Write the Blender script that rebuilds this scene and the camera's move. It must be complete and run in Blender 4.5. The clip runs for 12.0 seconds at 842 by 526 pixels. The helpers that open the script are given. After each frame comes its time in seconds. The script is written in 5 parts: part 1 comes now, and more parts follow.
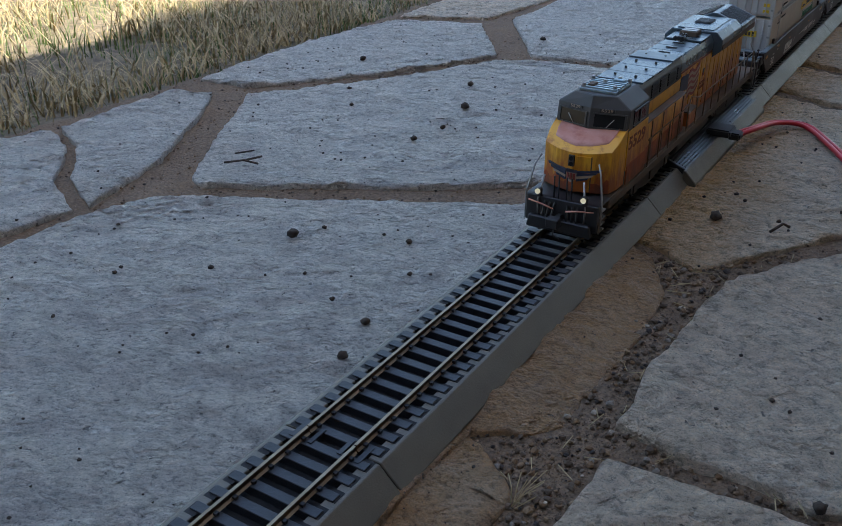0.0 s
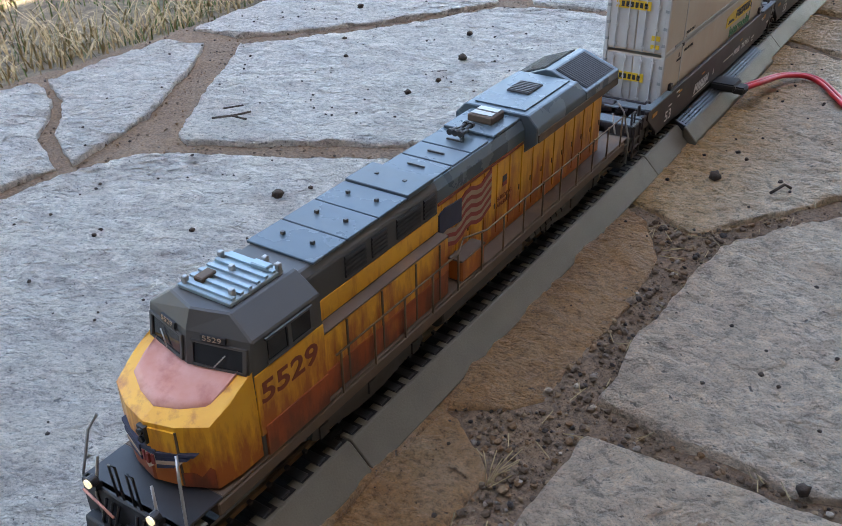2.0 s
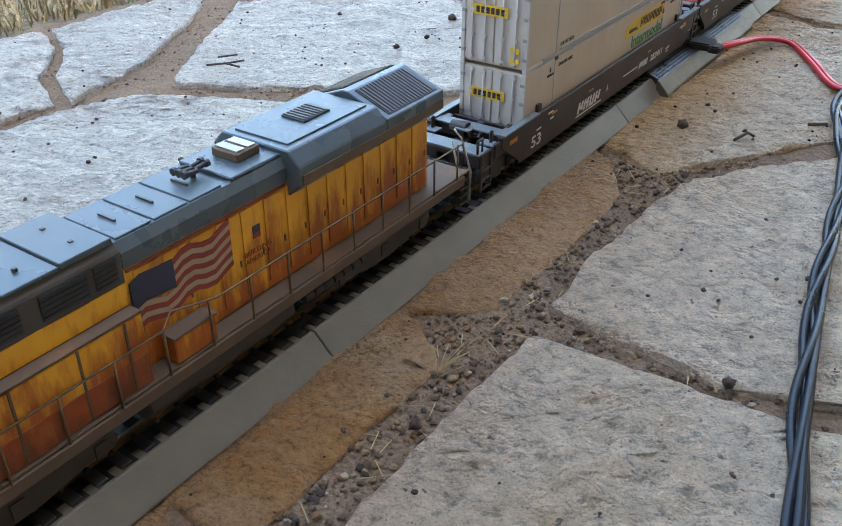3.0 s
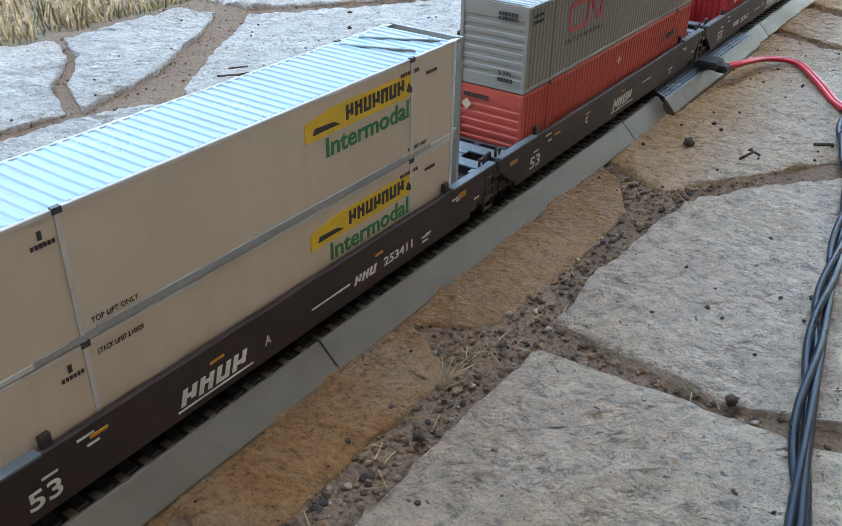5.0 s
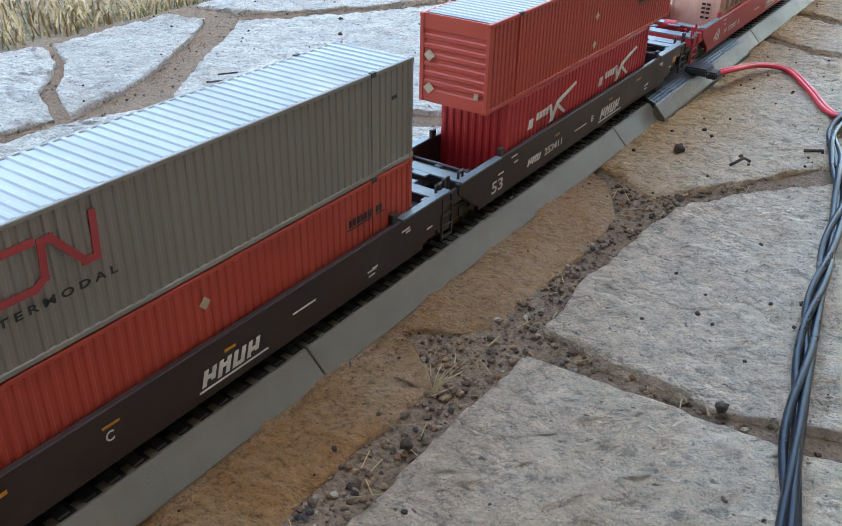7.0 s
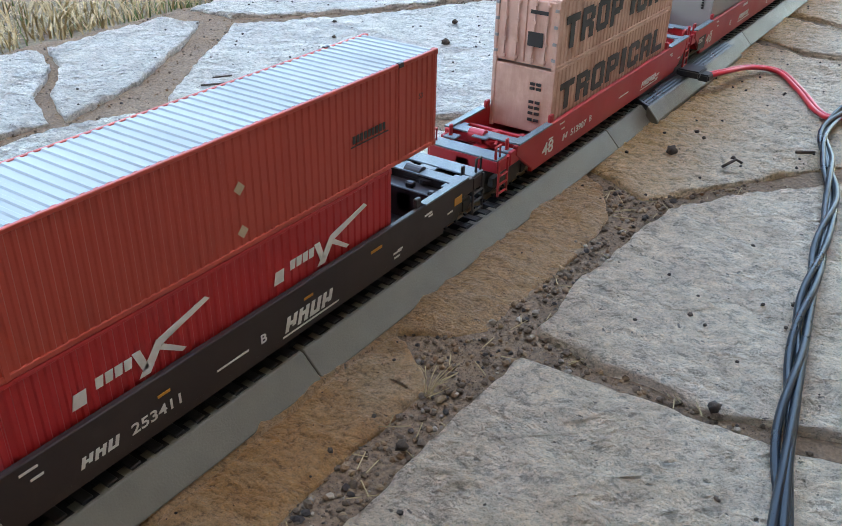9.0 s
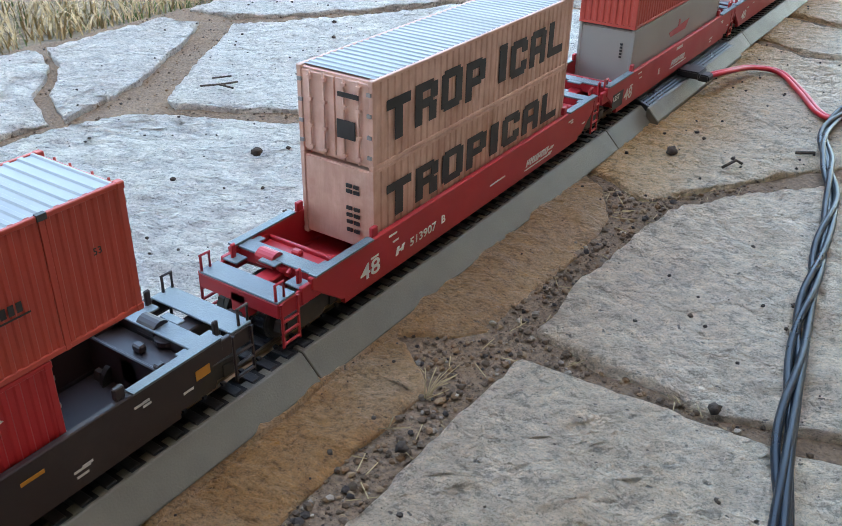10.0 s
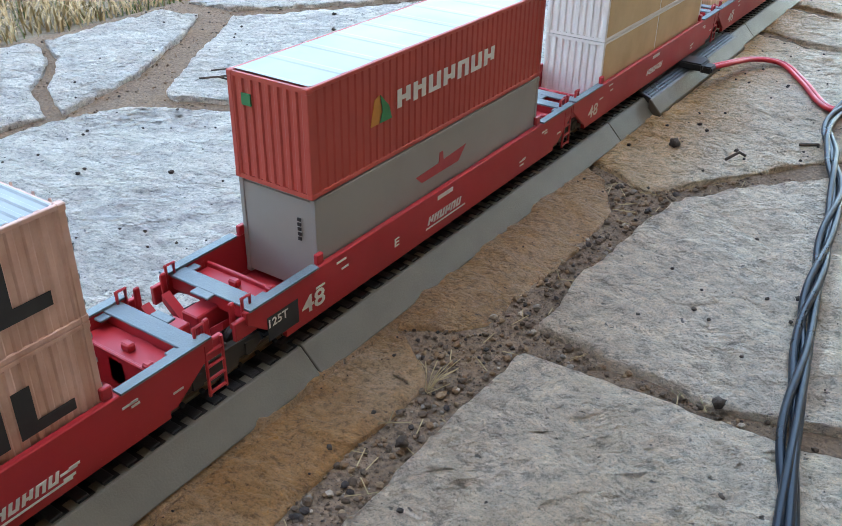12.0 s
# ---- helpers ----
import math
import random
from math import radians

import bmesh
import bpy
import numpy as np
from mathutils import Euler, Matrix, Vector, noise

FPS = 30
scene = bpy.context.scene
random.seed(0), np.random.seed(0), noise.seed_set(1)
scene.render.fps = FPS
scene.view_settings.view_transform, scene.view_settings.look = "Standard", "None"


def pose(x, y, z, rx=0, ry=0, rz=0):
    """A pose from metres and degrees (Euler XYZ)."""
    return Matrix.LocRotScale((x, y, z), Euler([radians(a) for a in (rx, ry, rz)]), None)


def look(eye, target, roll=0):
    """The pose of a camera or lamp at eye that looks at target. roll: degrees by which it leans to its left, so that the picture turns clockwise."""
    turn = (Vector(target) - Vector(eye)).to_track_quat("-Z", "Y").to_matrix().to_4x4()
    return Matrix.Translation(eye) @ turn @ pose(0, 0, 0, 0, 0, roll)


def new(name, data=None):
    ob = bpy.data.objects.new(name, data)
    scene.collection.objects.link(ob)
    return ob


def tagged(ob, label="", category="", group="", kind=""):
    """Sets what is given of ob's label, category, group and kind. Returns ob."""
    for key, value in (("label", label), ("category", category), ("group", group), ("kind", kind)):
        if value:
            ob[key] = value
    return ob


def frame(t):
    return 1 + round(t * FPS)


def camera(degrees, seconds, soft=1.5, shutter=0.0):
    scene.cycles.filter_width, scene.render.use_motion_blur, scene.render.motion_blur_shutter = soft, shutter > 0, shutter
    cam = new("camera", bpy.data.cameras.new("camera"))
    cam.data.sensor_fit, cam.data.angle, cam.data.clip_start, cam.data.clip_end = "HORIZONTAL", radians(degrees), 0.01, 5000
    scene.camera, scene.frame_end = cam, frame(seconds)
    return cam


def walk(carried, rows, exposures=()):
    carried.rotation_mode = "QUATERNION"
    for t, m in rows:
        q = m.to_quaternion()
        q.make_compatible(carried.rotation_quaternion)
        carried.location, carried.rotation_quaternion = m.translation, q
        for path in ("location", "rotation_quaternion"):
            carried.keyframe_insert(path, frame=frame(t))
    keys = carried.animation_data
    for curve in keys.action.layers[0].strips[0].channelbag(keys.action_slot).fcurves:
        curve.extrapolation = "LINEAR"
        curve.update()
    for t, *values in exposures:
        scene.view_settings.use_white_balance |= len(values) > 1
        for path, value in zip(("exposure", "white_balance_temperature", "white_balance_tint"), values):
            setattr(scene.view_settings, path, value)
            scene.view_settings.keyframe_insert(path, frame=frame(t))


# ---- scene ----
cam = camera(51.3, 12.0, soft=0.8)
PATH = [
    (0, (0.13385, -0.16081, 0.17502), (0.12433, -0.14578, 0.16589), -0.50),
    (0.5, (0.13446, -0.16078, 0.17446), (0.12486, -0.14574, 0.16543), -0.50),
    (1, (0.13337, -0.15847, 0.17328), (0.12371, -0.14346, 0.16426), -0.60),
    (1.5, (0.13012, -0.15319, 0.16912), (0.12049, -0.13844, 0.15965), -0.70),
    (2, (0.13682, -0.14397, 0.17711), (0.12736, -0.12963, 0.16688), -0.90),
    (2.5, (0.16284, -0.15476, 0.16541), (0.15334, -0.14052, 0.15507), -0.30),
    (2.7, (0.16492, -0.15995, 0.16466), (0.15541, -0.14575, 0.15428), -0.10),
    (4.5, (0.16600, -0.16468, 0.16582), (0.15630, -0.15044, 0.15567), 1.10),
    (5, (0.16586, -0.16401, 0.16565), (0.15615, -0.14975, 0.15553), 1.00),
    (5.5, (0.16590, -0.16310, 0.16492), (0.15615, -0.14881, 0.15489), 1.00),
    (6, (0.16542, -0.16212, 0.16392), (0.15571, -0.14776, 0.15394), 1.20),
    (6.5, (0.16687, -0.16246, 0.16518), (0.15719, -0.14809, 0.15519), 1.10),
    (7, (0.16637, -0.16163, 0.16438), (0.15673, -0.14722, 0.15440), 1.20),
    (9, (0.16705, -0.16281, 0.16541), (0.15751, -0.14832, 0.15547), 1.20),
    (9.5, (0.16685, -0.16252, 0.16538), (0.15731, -0.14802, 0.15545), 1.20),
    (10, (0.16671, -0.16232, 0.16563), (0.15717, -0.14782, 0.15568), 1.20),
    (10.5, (0.16629, -0.16170, 0.16511), (0.15674, -0.14721, 0.15516), 1.20),
    (11, (0.16588, -0.16123, 0.16498), (0.15634, -0.14676, 0.15500), 1.10),
    (11.5, (0.16566, -0.16079, 0.16423), (0.15613, -0.14632, 0.15423), 1.20),
    (12, (0.16550, -0.16012, 0.16365), (0.15598, -0.14569, 0.15359), 1.10),
]
walk(cam, [(t, look(eye, target, roll)) for t, eye, target, roll in PATH],
     exposures=[(0, 1.98, 6350, 6), (1.1, 2.25, 6400, 7), (2.0, 3.22, 7050, 9), (2.7, 3.62, 7200, 6), (4.5, 3.68, 7050, 2), (12.0, 3.70, 7050, 2)])

# where the train stands along the track, by time
RUN = [(0, -0.0110), (0.5, -0.0685), (1.0, -0.1257), (1.5, -0.1811), (2.0, -0.2348), (2.5, -0.2912), (4.5, -0.5183),
       (5.0, -0.5826), (5.5, -0.6522), (6.0, -0.7125), (6.5, -0.7721), (7.0, -0.8358), (9.0, -1.0517), (9.5, -1.1113),
       (10.0, -1.1788), (10.5, -1.238), (11.0, -1.3059), (11.5, -1.3696), (12.0, -1.4235)]

# ---- light: open shade beside an added, unseen house, clear sky, sun behind the house ----
SUN_EL, SUN_AZ = 64.2, 8.0
world = bpy.data.worlds.new("sky")
scene.world = world
world.use_nodes = True
wn = world.node_tree.nodes
sky = wn.new("ShaderNodeTexSky")
sky.sky_type, sky.sun_disc = "NISHITA", False
sky.sun_elevation, sky.sun_rotation = radians(SUN_EL), radians(90 + SUN_AZ)
sky.air_density, sky.dust_density = 1.0, 1.5
wn["Background"].inputs["Strength"].default_value = 0.11
world.node_tree.links.new(sky.outputs[0], wn["Background"].inputs["Color"])
sun = new("sun", bpy.data.lights.new("sun", "SUN"))
sun.data.energy, sun.data.angle, sun.data.color = 4.0, radians(0.5), (1.0, 0.93, 0.82)
sun.matrix_world = look((math.cos(radians(SUN_EL)) * math.cos(radians(SUN_AZ)), -math.cos(radians(SUN_EL)) * math.sin(radians(SUN_AZ)), math.sin(radians(SUN_EL))), (0, 0, 0))


# ---- materials ----
def material(name, base, rough=0.6, metal=0.0, second=None, scale=60.0, bump=0.0, bump_scale=400.0, detail=6.0,
             dirt=None, dirt_scale=25.0, dirt_at=(0.55, 0.75), dirt_much=0.7, spec=0.5, vary=0.0, coords="Object"):
    """Two-scale procedural surface: fine grain between base and second, larger stains of dirt, fine relief."""
    m = bpy.data.materials.new(name)
    m.use_nodes = True
    n, l = m.node_tree.nodes, m.node_tree.links
    b = n["Principled BSDF"]
    b.inputs["Roughness"].default_value, b.inputs["Metallic"].default_value = rough, metal
    b.inputs["Specular IOR Level"].default_value = spec
    tc = n.new("ShaderNodeTexCoord")
    def noise_tex(s, d=detail, r=0.55):
        t = n.new("ShaderNodeTexNoise")
        t.inputs["Scale"].default_value, t.inputs["Detail"].default_value, t.inputs["Roughness"].default_value = s, d, r
        l.new(tc.outputs[coords], t.inputs["Vector"])
        return t.outputs["Fac"]
    def ramp(src, a, c):
        r = n.new("ShaderNodeMapRange")
        r.inputs["From Min"].default_value, r.inputs["From Max"].default_value = a, c
        l.new(src, r.inputs["Value"])
        return r.outputs["Result"]
    def mix(fac, a, c):
        x = n.new("ShaderNodeMix")
        x.data_type = "RGBA"
        for k, v in ((0, fac), (6, a), (7, c)):
            if isinstance(v, bpy.types.NodeSocket):
                l.new(v, x.inputs[k])
            else:
                x.inputs[k].default_value = v if k == 0 else (*v, 1)
        return x.outputs[2]
    second = second or tuple(c * 0.82 for c in base)
    col = mix(ramp(noise_tex(scale), 0.35, 0.68), base, second)
    if dirt:
        f = ramp(noise_tex(dirt_scale, 8.0, 0.6), *dirt_at)
        k = n.new("ShaderNodeMath")
        k.operation = "MULTIPLY"
        k.inputs[1].default_value = dirt_much
        l.new(f, k.inputs[0])
        col = mix(k.outputs[0], col, dirt)
    if vary:
        info = n.new("ShaderNodeObjectInfo")
        hsv = n.new("ShaderNodeHueSaturation")
        l.new(ramp(info.outputs["Random"], 0, 1), hsv.inputs["Value"])
        mr = hsv.inputs["Value"].links[0].from_node
        mr.inputs["To Min"].default_value, mr.inputs["To Max"].default_value = 1 - vary, 1 + vary
        l.new(col, hsv.inputs["Color"])
        col = hsv.outputs[0]
    l.new(col, b.inputs["Base Color"])
    if bump:
        bp = n.new("ShaderNodeBump")
        bp.inputs["Strength"].default_value, bp.inputs["Distance"].default_value = min(bump, 1.0), 0.0006 * max(bump, 1.0)
        l.new(noise_tex(bump_scale, 6.0, 0.65), bp.inputs["Height"])
        l.new(bp.outputs[0], b.inputs["Normal"])
    rv = ramp(noise_tex(scale * 0.7), 0.3, 0.7)
    q = rv.node
    q.inputs["To Min"].default_value, q.inputs["To Max"].default_value = max(rough - 0.08, 0.05), min(rough + 0.1, 1)
    l.new(rv, b.inputs["Roughness"])
    return m


def weathered(m, rust, z0, z1, much):
    """Adds downward rust streaks to a painted surface, denser towards the sill where spray and dirt gather."""
    n, l = m.node_tree.nodes, m.node_tree.links
    b = n["Principled BSDF"]
    old = b.inputs["Base Color"].links[0].from_socket
    tc = n.new("ShaderNodeTexCoord")
    mp = n.new("ShaderNodeMapping")
    mp.inputs["Scale"].default_value = (1, 1, 0.22)
    l.new(tc.outputs["Object"], mp.inputs["Vector"])
    t = n.new("ShaderNodeTexNoise")
    t.inputs["Scale"].default_value, t.inputs["Detail"].default_value, t.inputs["Roughness"].default_value = 170, 8, 0.65
    l.new(mp.outputs[0], t.inputs["Vector"])
    sep = n.new("ShaderNodeSeparateXYZ")
    l.new(tc.outputs["Object"], sep.inputs[0])
    g = n.new("ShaderNodeMapRange")
    for k, v in zip(("From Min", "From Max", "To Min", "To Max"), (z0, z1, 0.22, -0.05)):
        g.inputs[k].default_value = v
    l.new(sep.outputs["Z"], g.inputs["Value"])
    add = n.new("ShaderNodeMath")
    l.new(t.outputs["Fac"], add.inputs[0])
    l.new(g.outputs[0], add.inputs[1])
    r = n.new("ShaderNodeMapRange")
    for k, v in zip(("From Min", "From Max", "To Min", "To Max"), (0.48, 0.68, 0.0, much)):
        r.inputs[k].default_value = v
    l.new(add.outputs[0], r.inputs["Value"])
    x = n.new("ShaderNodeMix")
    x.data_type = "RGBA"
    l.new(r.outputs[0], x.inputs[0])
    l.new(old, x.inputs[6])
    x.inputs[7].default_value = (*rust, 1)
    l.new(x.outputs[2], b.inputs["Base Color"])


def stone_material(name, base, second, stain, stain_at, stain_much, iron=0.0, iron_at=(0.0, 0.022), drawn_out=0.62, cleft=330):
    """Layered sandstone: cleft grain drawn out along one way, iron-stained patches, small pits, quartz flecks; relief
    shade and sky glints painted into the grain.
    """
    m = bpy.data.materials.new(name)
    m.use_nodes = True
    n, l = m.node_tree.nodes, m.node_tree.links
    b = n["Principled BSDF"]
    b.inputs["Specular IOR Level"].default_value = 0.6
    tc = n.new("ShaderNodeTexCoord")
    mp = n.new("ShaderNodeMapping")
    mp.vector_type = "TEXTURE"
    mp.inputs["Scale"].default_value = (1.0, drawn_out, 1.0)
    mp.inputs["Rotation"].default_value = (0, 0, 0.50)
    l.new(tc.outputs["Object"], mp.inputs["Vector"])
    def noise_tex(s, d, r, src, bent=0.0):
        t = n.new("ShaderNodeTexNoise")
        t.inputs["Scale"].default_value, t.inputs["Detail"].default_value, t.inputs["Roughness"].default_value = s, d, r
        t.inputs["Distortion"].default_value = bent
        l.new(src, t.inputs["Vector"])
        return t.outputs["Fac"]
    def ramp(src, a, c, lo=0.0, hi=1.0):
        r = n.new("ShaderNodeMapRange")
        for k, v in zip(("From Min", "From Max", "To Min", "To Max"), (a, c, lo, hi)):
            r.inputs[k].default_value = v
        l.new(src, r.inputs["Value"])
        return r.outputs["Result"]
    def mix(fac, a, c):
        x = n.new("ShaderNodeMix")
        x.data_type = "RGBA"
        for k, v in ((0, fac), (6, a), (7, c)):
            if isinstance(v, bpy.types.NodeSocket):
                l.new(v, x.inputs[k])
            else:
                x.inputs[k].default_value = (*v, 1)
        return x.outputs[2]
    def maths(op, a, c):
        x = n.new("ShaderNodeMath")
        x.operation = op
        for k, v in enumerate((a, c)):
            if isinstance(v, bpy.types.NodeSocket):
                l.new(v, x.inputs[k])
            else:
                x.inputs[k].default_value = v
        return x.outputs[0]
    plain, drawn = tc.outputs["Object"], mp.outputs[0]
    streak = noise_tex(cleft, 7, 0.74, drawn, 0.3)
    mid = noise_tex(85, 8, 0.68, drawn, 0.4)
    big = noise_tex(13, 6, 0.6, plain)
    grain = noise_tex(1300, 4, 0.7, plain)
    col = mix(ramp(mid, 0.38, 0.64), tuple(min(v * 1.06, 0.85) for v in base), second)
    patch = maths("MULTIPLY", ramp(big, *stain_at), stain_much)
    if iron:
        # the iron-rich bed comes to the surface along one side of the slab
        sep = n.new("ShaderNodeSeparateXYZ")
        l.new(plain, sep.inputs[0])
        side = maths("ADD", sep.outputs["X"], maths("MULTIPLY", maths("SUBTRACT", big, 0.5), 0.07))
        patch = maths("MAXIMUM", patch, maths("MULTIPLY", ramp(side, *iron_at), maths("MULTIPLY", ramp(mid, 0.25, 0.7, 1.0, 0.72), iron)))
    col = mix(patch, col, stain)
    def shade(fac, a, k):
        x = n.new("ShaderNodeMix")
        x.data_type, x.blend_type = "RGBA", "MULTIPLY"
        l.new(fac, x.inputs[0])
        l.new(a, x.inputs[6])
        x.inputs[7].default_value = (k, k, k, 1)
        return x.outputs[2]
    # hollows of the grain darkened, crests paled: relief shade and glints as colour
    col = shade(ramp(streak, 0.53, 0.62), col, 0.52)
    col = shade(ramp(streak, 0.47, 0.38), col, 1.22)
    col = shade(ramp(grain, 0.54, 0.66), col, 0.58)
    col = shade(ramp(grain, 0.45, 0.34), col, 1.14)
    # pits, with the shade inside them put into the colour
    pits = ramp(noise_tex(330, 2, 0.5, plain), 0.70, 0.74)
    col = mix(maths("MULTIPLY", pits, 0.85), col, tuple(c * 0.2 for c in second))
    l.new(col, b.inputs["Base Color"])
    l.new(ramp(streak, 0.35, 0.65, 0.26, 0.6), b.inputs["Roughness"])
    h = maths("ADD", maths("MULTIPLY", mid, 1.0), maths("MULTIPLY", streak, -0.55))
    h = maths("ADD", h, maths("MULTIPLY", ramp(noise_tex(30, 5, 0.6, drawn), 0.47, 0.52), 0.30))
    h = maths("SUBTRACT", h, maths("MULTIPLY", pits, 0.5))
    h = maths("ADD", h, maths("MULTIPLY", grain, -0.10))
    bp = n.new("ShaderNodeBump")
    bp.inputs["Strength"].default_value, bp.inputs["Distance"].default_value = 1.0, 0.0130
    l.new(h, bp.inputs["Height"])
    l.new(bp.outputs[0], b.inputs["Normal"])
    return m


def gravel_material(name):
    """Loose stones of mixed kinds: each one dark, rusty, tan or grey."""
    m = material(name, (0.5, 0.5, 0.5), 0.9, second=(0.3, 0.3, 0.3), scale=700, bump=0.6, bump_scale=1500)
    n, l = m.node_tree.nodes, m.node_tree.links
    b = n["Principled BSDF"]
    old = b.inputs["Base Color"].links[0].from_socket
    geo = n.new("ShaderNodeNewGeometry")
    cr = n.new("ShaderNodeValToRGB")
    cr.color_ramp.interpolation = "CONSTANT"
    tones = ((0.0, (0.13, 0.088, 0.056)), (0.30, (0.26, 0.155, 0.08)), (0.55, (0.17, 0.118, 0.078)), (0.72, (0.34, 0.23, 0.13)), (0.82, (0.055, 0.042, 0.036)), (0.91, (0.30, 0.25, 0.20)), (0.97, (0.50, 0.42, 0.32)))
    el = cr.color_ramp.elements
    while len(el) < len(tones):
        el.new(0.5)
    for e, (at, c) in zip(el, tones):
        e.position, e.color = at, (*c, 1)
    l.new(geo.outputs["Random Per Island"], cr.inputs[0])
    x = n.new("ShaderNodeMix")
    x.data_type, x.blend_type = "RGBA", "MULTIPLY"
    x.inputs[0].default_value = 1.0
    l.new(cr.outputs[0], x.inputs[6])
    l.new(old, x.inputs[7])
    hsv = n.new("ShaderNodeHueSaturation")
    hsv.inputs["Value"].default_value = 1.7
    l.new(x.outputs[2], hsv.inputs["Color"])
    l.new(hsv.outputs[0], b.inputs["Base Color"])
    return m


M = {}
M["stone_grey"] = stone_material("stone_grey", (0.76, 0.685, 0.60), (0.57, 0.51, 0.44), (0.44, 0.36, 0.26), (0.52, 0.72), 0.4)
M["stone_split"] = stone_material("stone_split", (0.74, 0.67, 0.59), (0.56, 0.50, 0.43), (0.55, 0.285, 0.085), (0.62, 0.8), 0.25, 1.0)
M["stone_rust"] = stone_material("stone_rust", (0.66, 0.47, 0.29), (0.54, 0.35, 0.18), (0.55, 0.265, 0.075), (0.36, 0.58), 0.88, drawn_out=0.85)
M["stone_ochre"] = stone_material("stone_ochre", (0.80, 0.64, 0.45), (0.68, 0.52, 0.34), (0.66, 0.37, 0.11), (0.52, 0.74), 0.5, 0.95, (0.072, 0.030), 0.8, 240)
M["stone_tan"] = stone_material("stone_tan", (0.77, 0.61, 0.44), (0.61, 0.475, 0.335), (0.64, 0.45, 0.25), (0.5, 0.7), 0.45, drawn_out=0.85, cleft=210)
M["dirt"] = material("dirt", (0.25, 0.168, 0.105), 0.95, second=(0.10, 0.07, 0.047), scale=650, bump=3.0, bump_scale=500, dirt=(0.23, 0.145, 0.078), dirt_scale=40)
M["soil"] = material("soil", (0.20, 0.155, 0.095), 0.95, second=(0.07, 0.055, 0.035), scale=120, bump=2.0, bump_scale=200, dirt=(0.10, 0.11, 0.04), dirt_scale=9)
M["grit"] = gravel_material("grit")
M["crumb"] = material("crumb", (0.075, 0.055, 0.04), 0.9, second=(0.03, 0.022, 0.018), scale=300, bump=0.8, bump_scale=1200)
M["pebble"] = material("pebble", (0.085, 0.058, 0.038), 0.85, second=(0.03, 0.02, 0.015), scale=250, bump=1.0, bump_scale=900, vary=0.3)
M["twig"] = material("twig", (0.10, 0.07, 0.05), 0.85, second=(0.04, 0.03, 0.02), scale=300, bump=0.6)
M["straw"] = material("straw", (0.46, 0.36, 0.19), 0.75, second=(0.30, 0.23, 0.12), scale=30)
M["blade"] = material("blade", (0.13, 0.19, 0.05), 0.6, second=(0.07, 0.12, 0.03), scale=30)
# stucco and porch: surfaces of the unseen walls and roof added to shape light
M["stucco"] = material("stucco", (0.42, 0.33, 0.25), 0.9, second=(0.36, 0.28, 0.21), scale=8, bump=1.0, bump_scale=120)
M["porch"] = material("porch", (0.22, 0.15, 0.10), 0.8, second=(0.17, 0.115, 0.075), scale=12, bump=0.6, bump_scale=60)
M["ballast"] = material("ballast", (0.125, 0.112, 0.086), 0.42, second=(0.105, 0.094, 0.072), scale=90, bump=0.35, bump_scale=1500, dirt=(0.22, 0.19, 0.15), dirt_scale=20, dirt_much=0.35)
# near-black colour for the shade between and round the ties
M["gap_shade"] = material("gap_shade", (0.006, 0.006, 0.007), 0.8, second=(0.010, 0.010, 0.011), scale=200)
M["tie"] = material("tie", (0.016, 0.017, 0.02), 0.42, second=(0.024, 0.025, 0.03), scale=200, bump=0.25, bump_scale=900)
M["rail"] = material("rail", (0.34, 0.255, 0.165), 0.36, 1.0, second=(0.24, 0.175, 0.11), scale=120, dirt=(0.20, 0.14, 0.09), dirt_scale=60, dirt_much=0.5)
M["black"] = material("black", (0.018, 0.018, 0.02), 0.45, second=(0.03, 0.03, 0.032), scale=90)
M["plate"] = material("plate", (0.02, 0.022, 0.026), 0.3, second=(0.03, 0.032, 0.036), scale=120)
M["red_wire"] = material("red_wire", (0.55, 0.02, 0.03), 0.35, second=(0.45, 0.02, 0.03), scale=50)
M["black_wire"] = material("black_wire", (0.005, 0.009, 0.016), 0.3, second=(0.008, 0.013, 0.02), scale=80, spec=0.3)
M["yellow"] = material("yellow", (0.82, 0.43, 0.032), 0.40, second=(0.74, 0.34, 0.026), scale=90, dirt=(0.36, 0.09, 0.02), dirt_scale=38, dirt_at=(0.52, 0.72), dirt_much=0.6, bump=0.1)
M["rusty"] = material("rusty", (0.40, 0.085, 0.02), 0.6, second=(0.24, 0.05, 0.016), scale=80, dirt=(0.62, 0.26, 0.03), dirt_scale=60, dirt_at=(0.55, 0.72), dirt_much=0.6, bump=0.15)
M["nose_red"] = material("nose_red", (0.60, 0.30, 0.24), 0.5, second=(0.52, 0.19, 0.12), scale=110, dirt=(0.30, 0.05, 0.025), dirt_scale=70, dirt_at=(0.56, 0.7), dirt_much=0.7)
M["roof_grey"] = material("roof_grey", (0.062, 0.094, 0.115), 0.28, second=(0.080, 0.105, 0.122), scale=70, dirt=(0.075, 0.06, 0.05), dirt_scale=45, dirt_much=0.4)
M["cab_grey"] = material("cab_grey", (0.06, 0.058, 0.055), 0.5, second=(0.065, 0.063, 0.06), scale=70, dirt=(0.12, 0.08, 0.05), dirt_scale=50, dirt_much=0.3)
M["under"] = material("under", (0.05, 0.042, 0.035), 0.7, second=(0.04, 0.035, 0.03), scale=120, dirt=(0.14, 0.09, 0.055), dirt_scale=60, dirt_much=0.5)
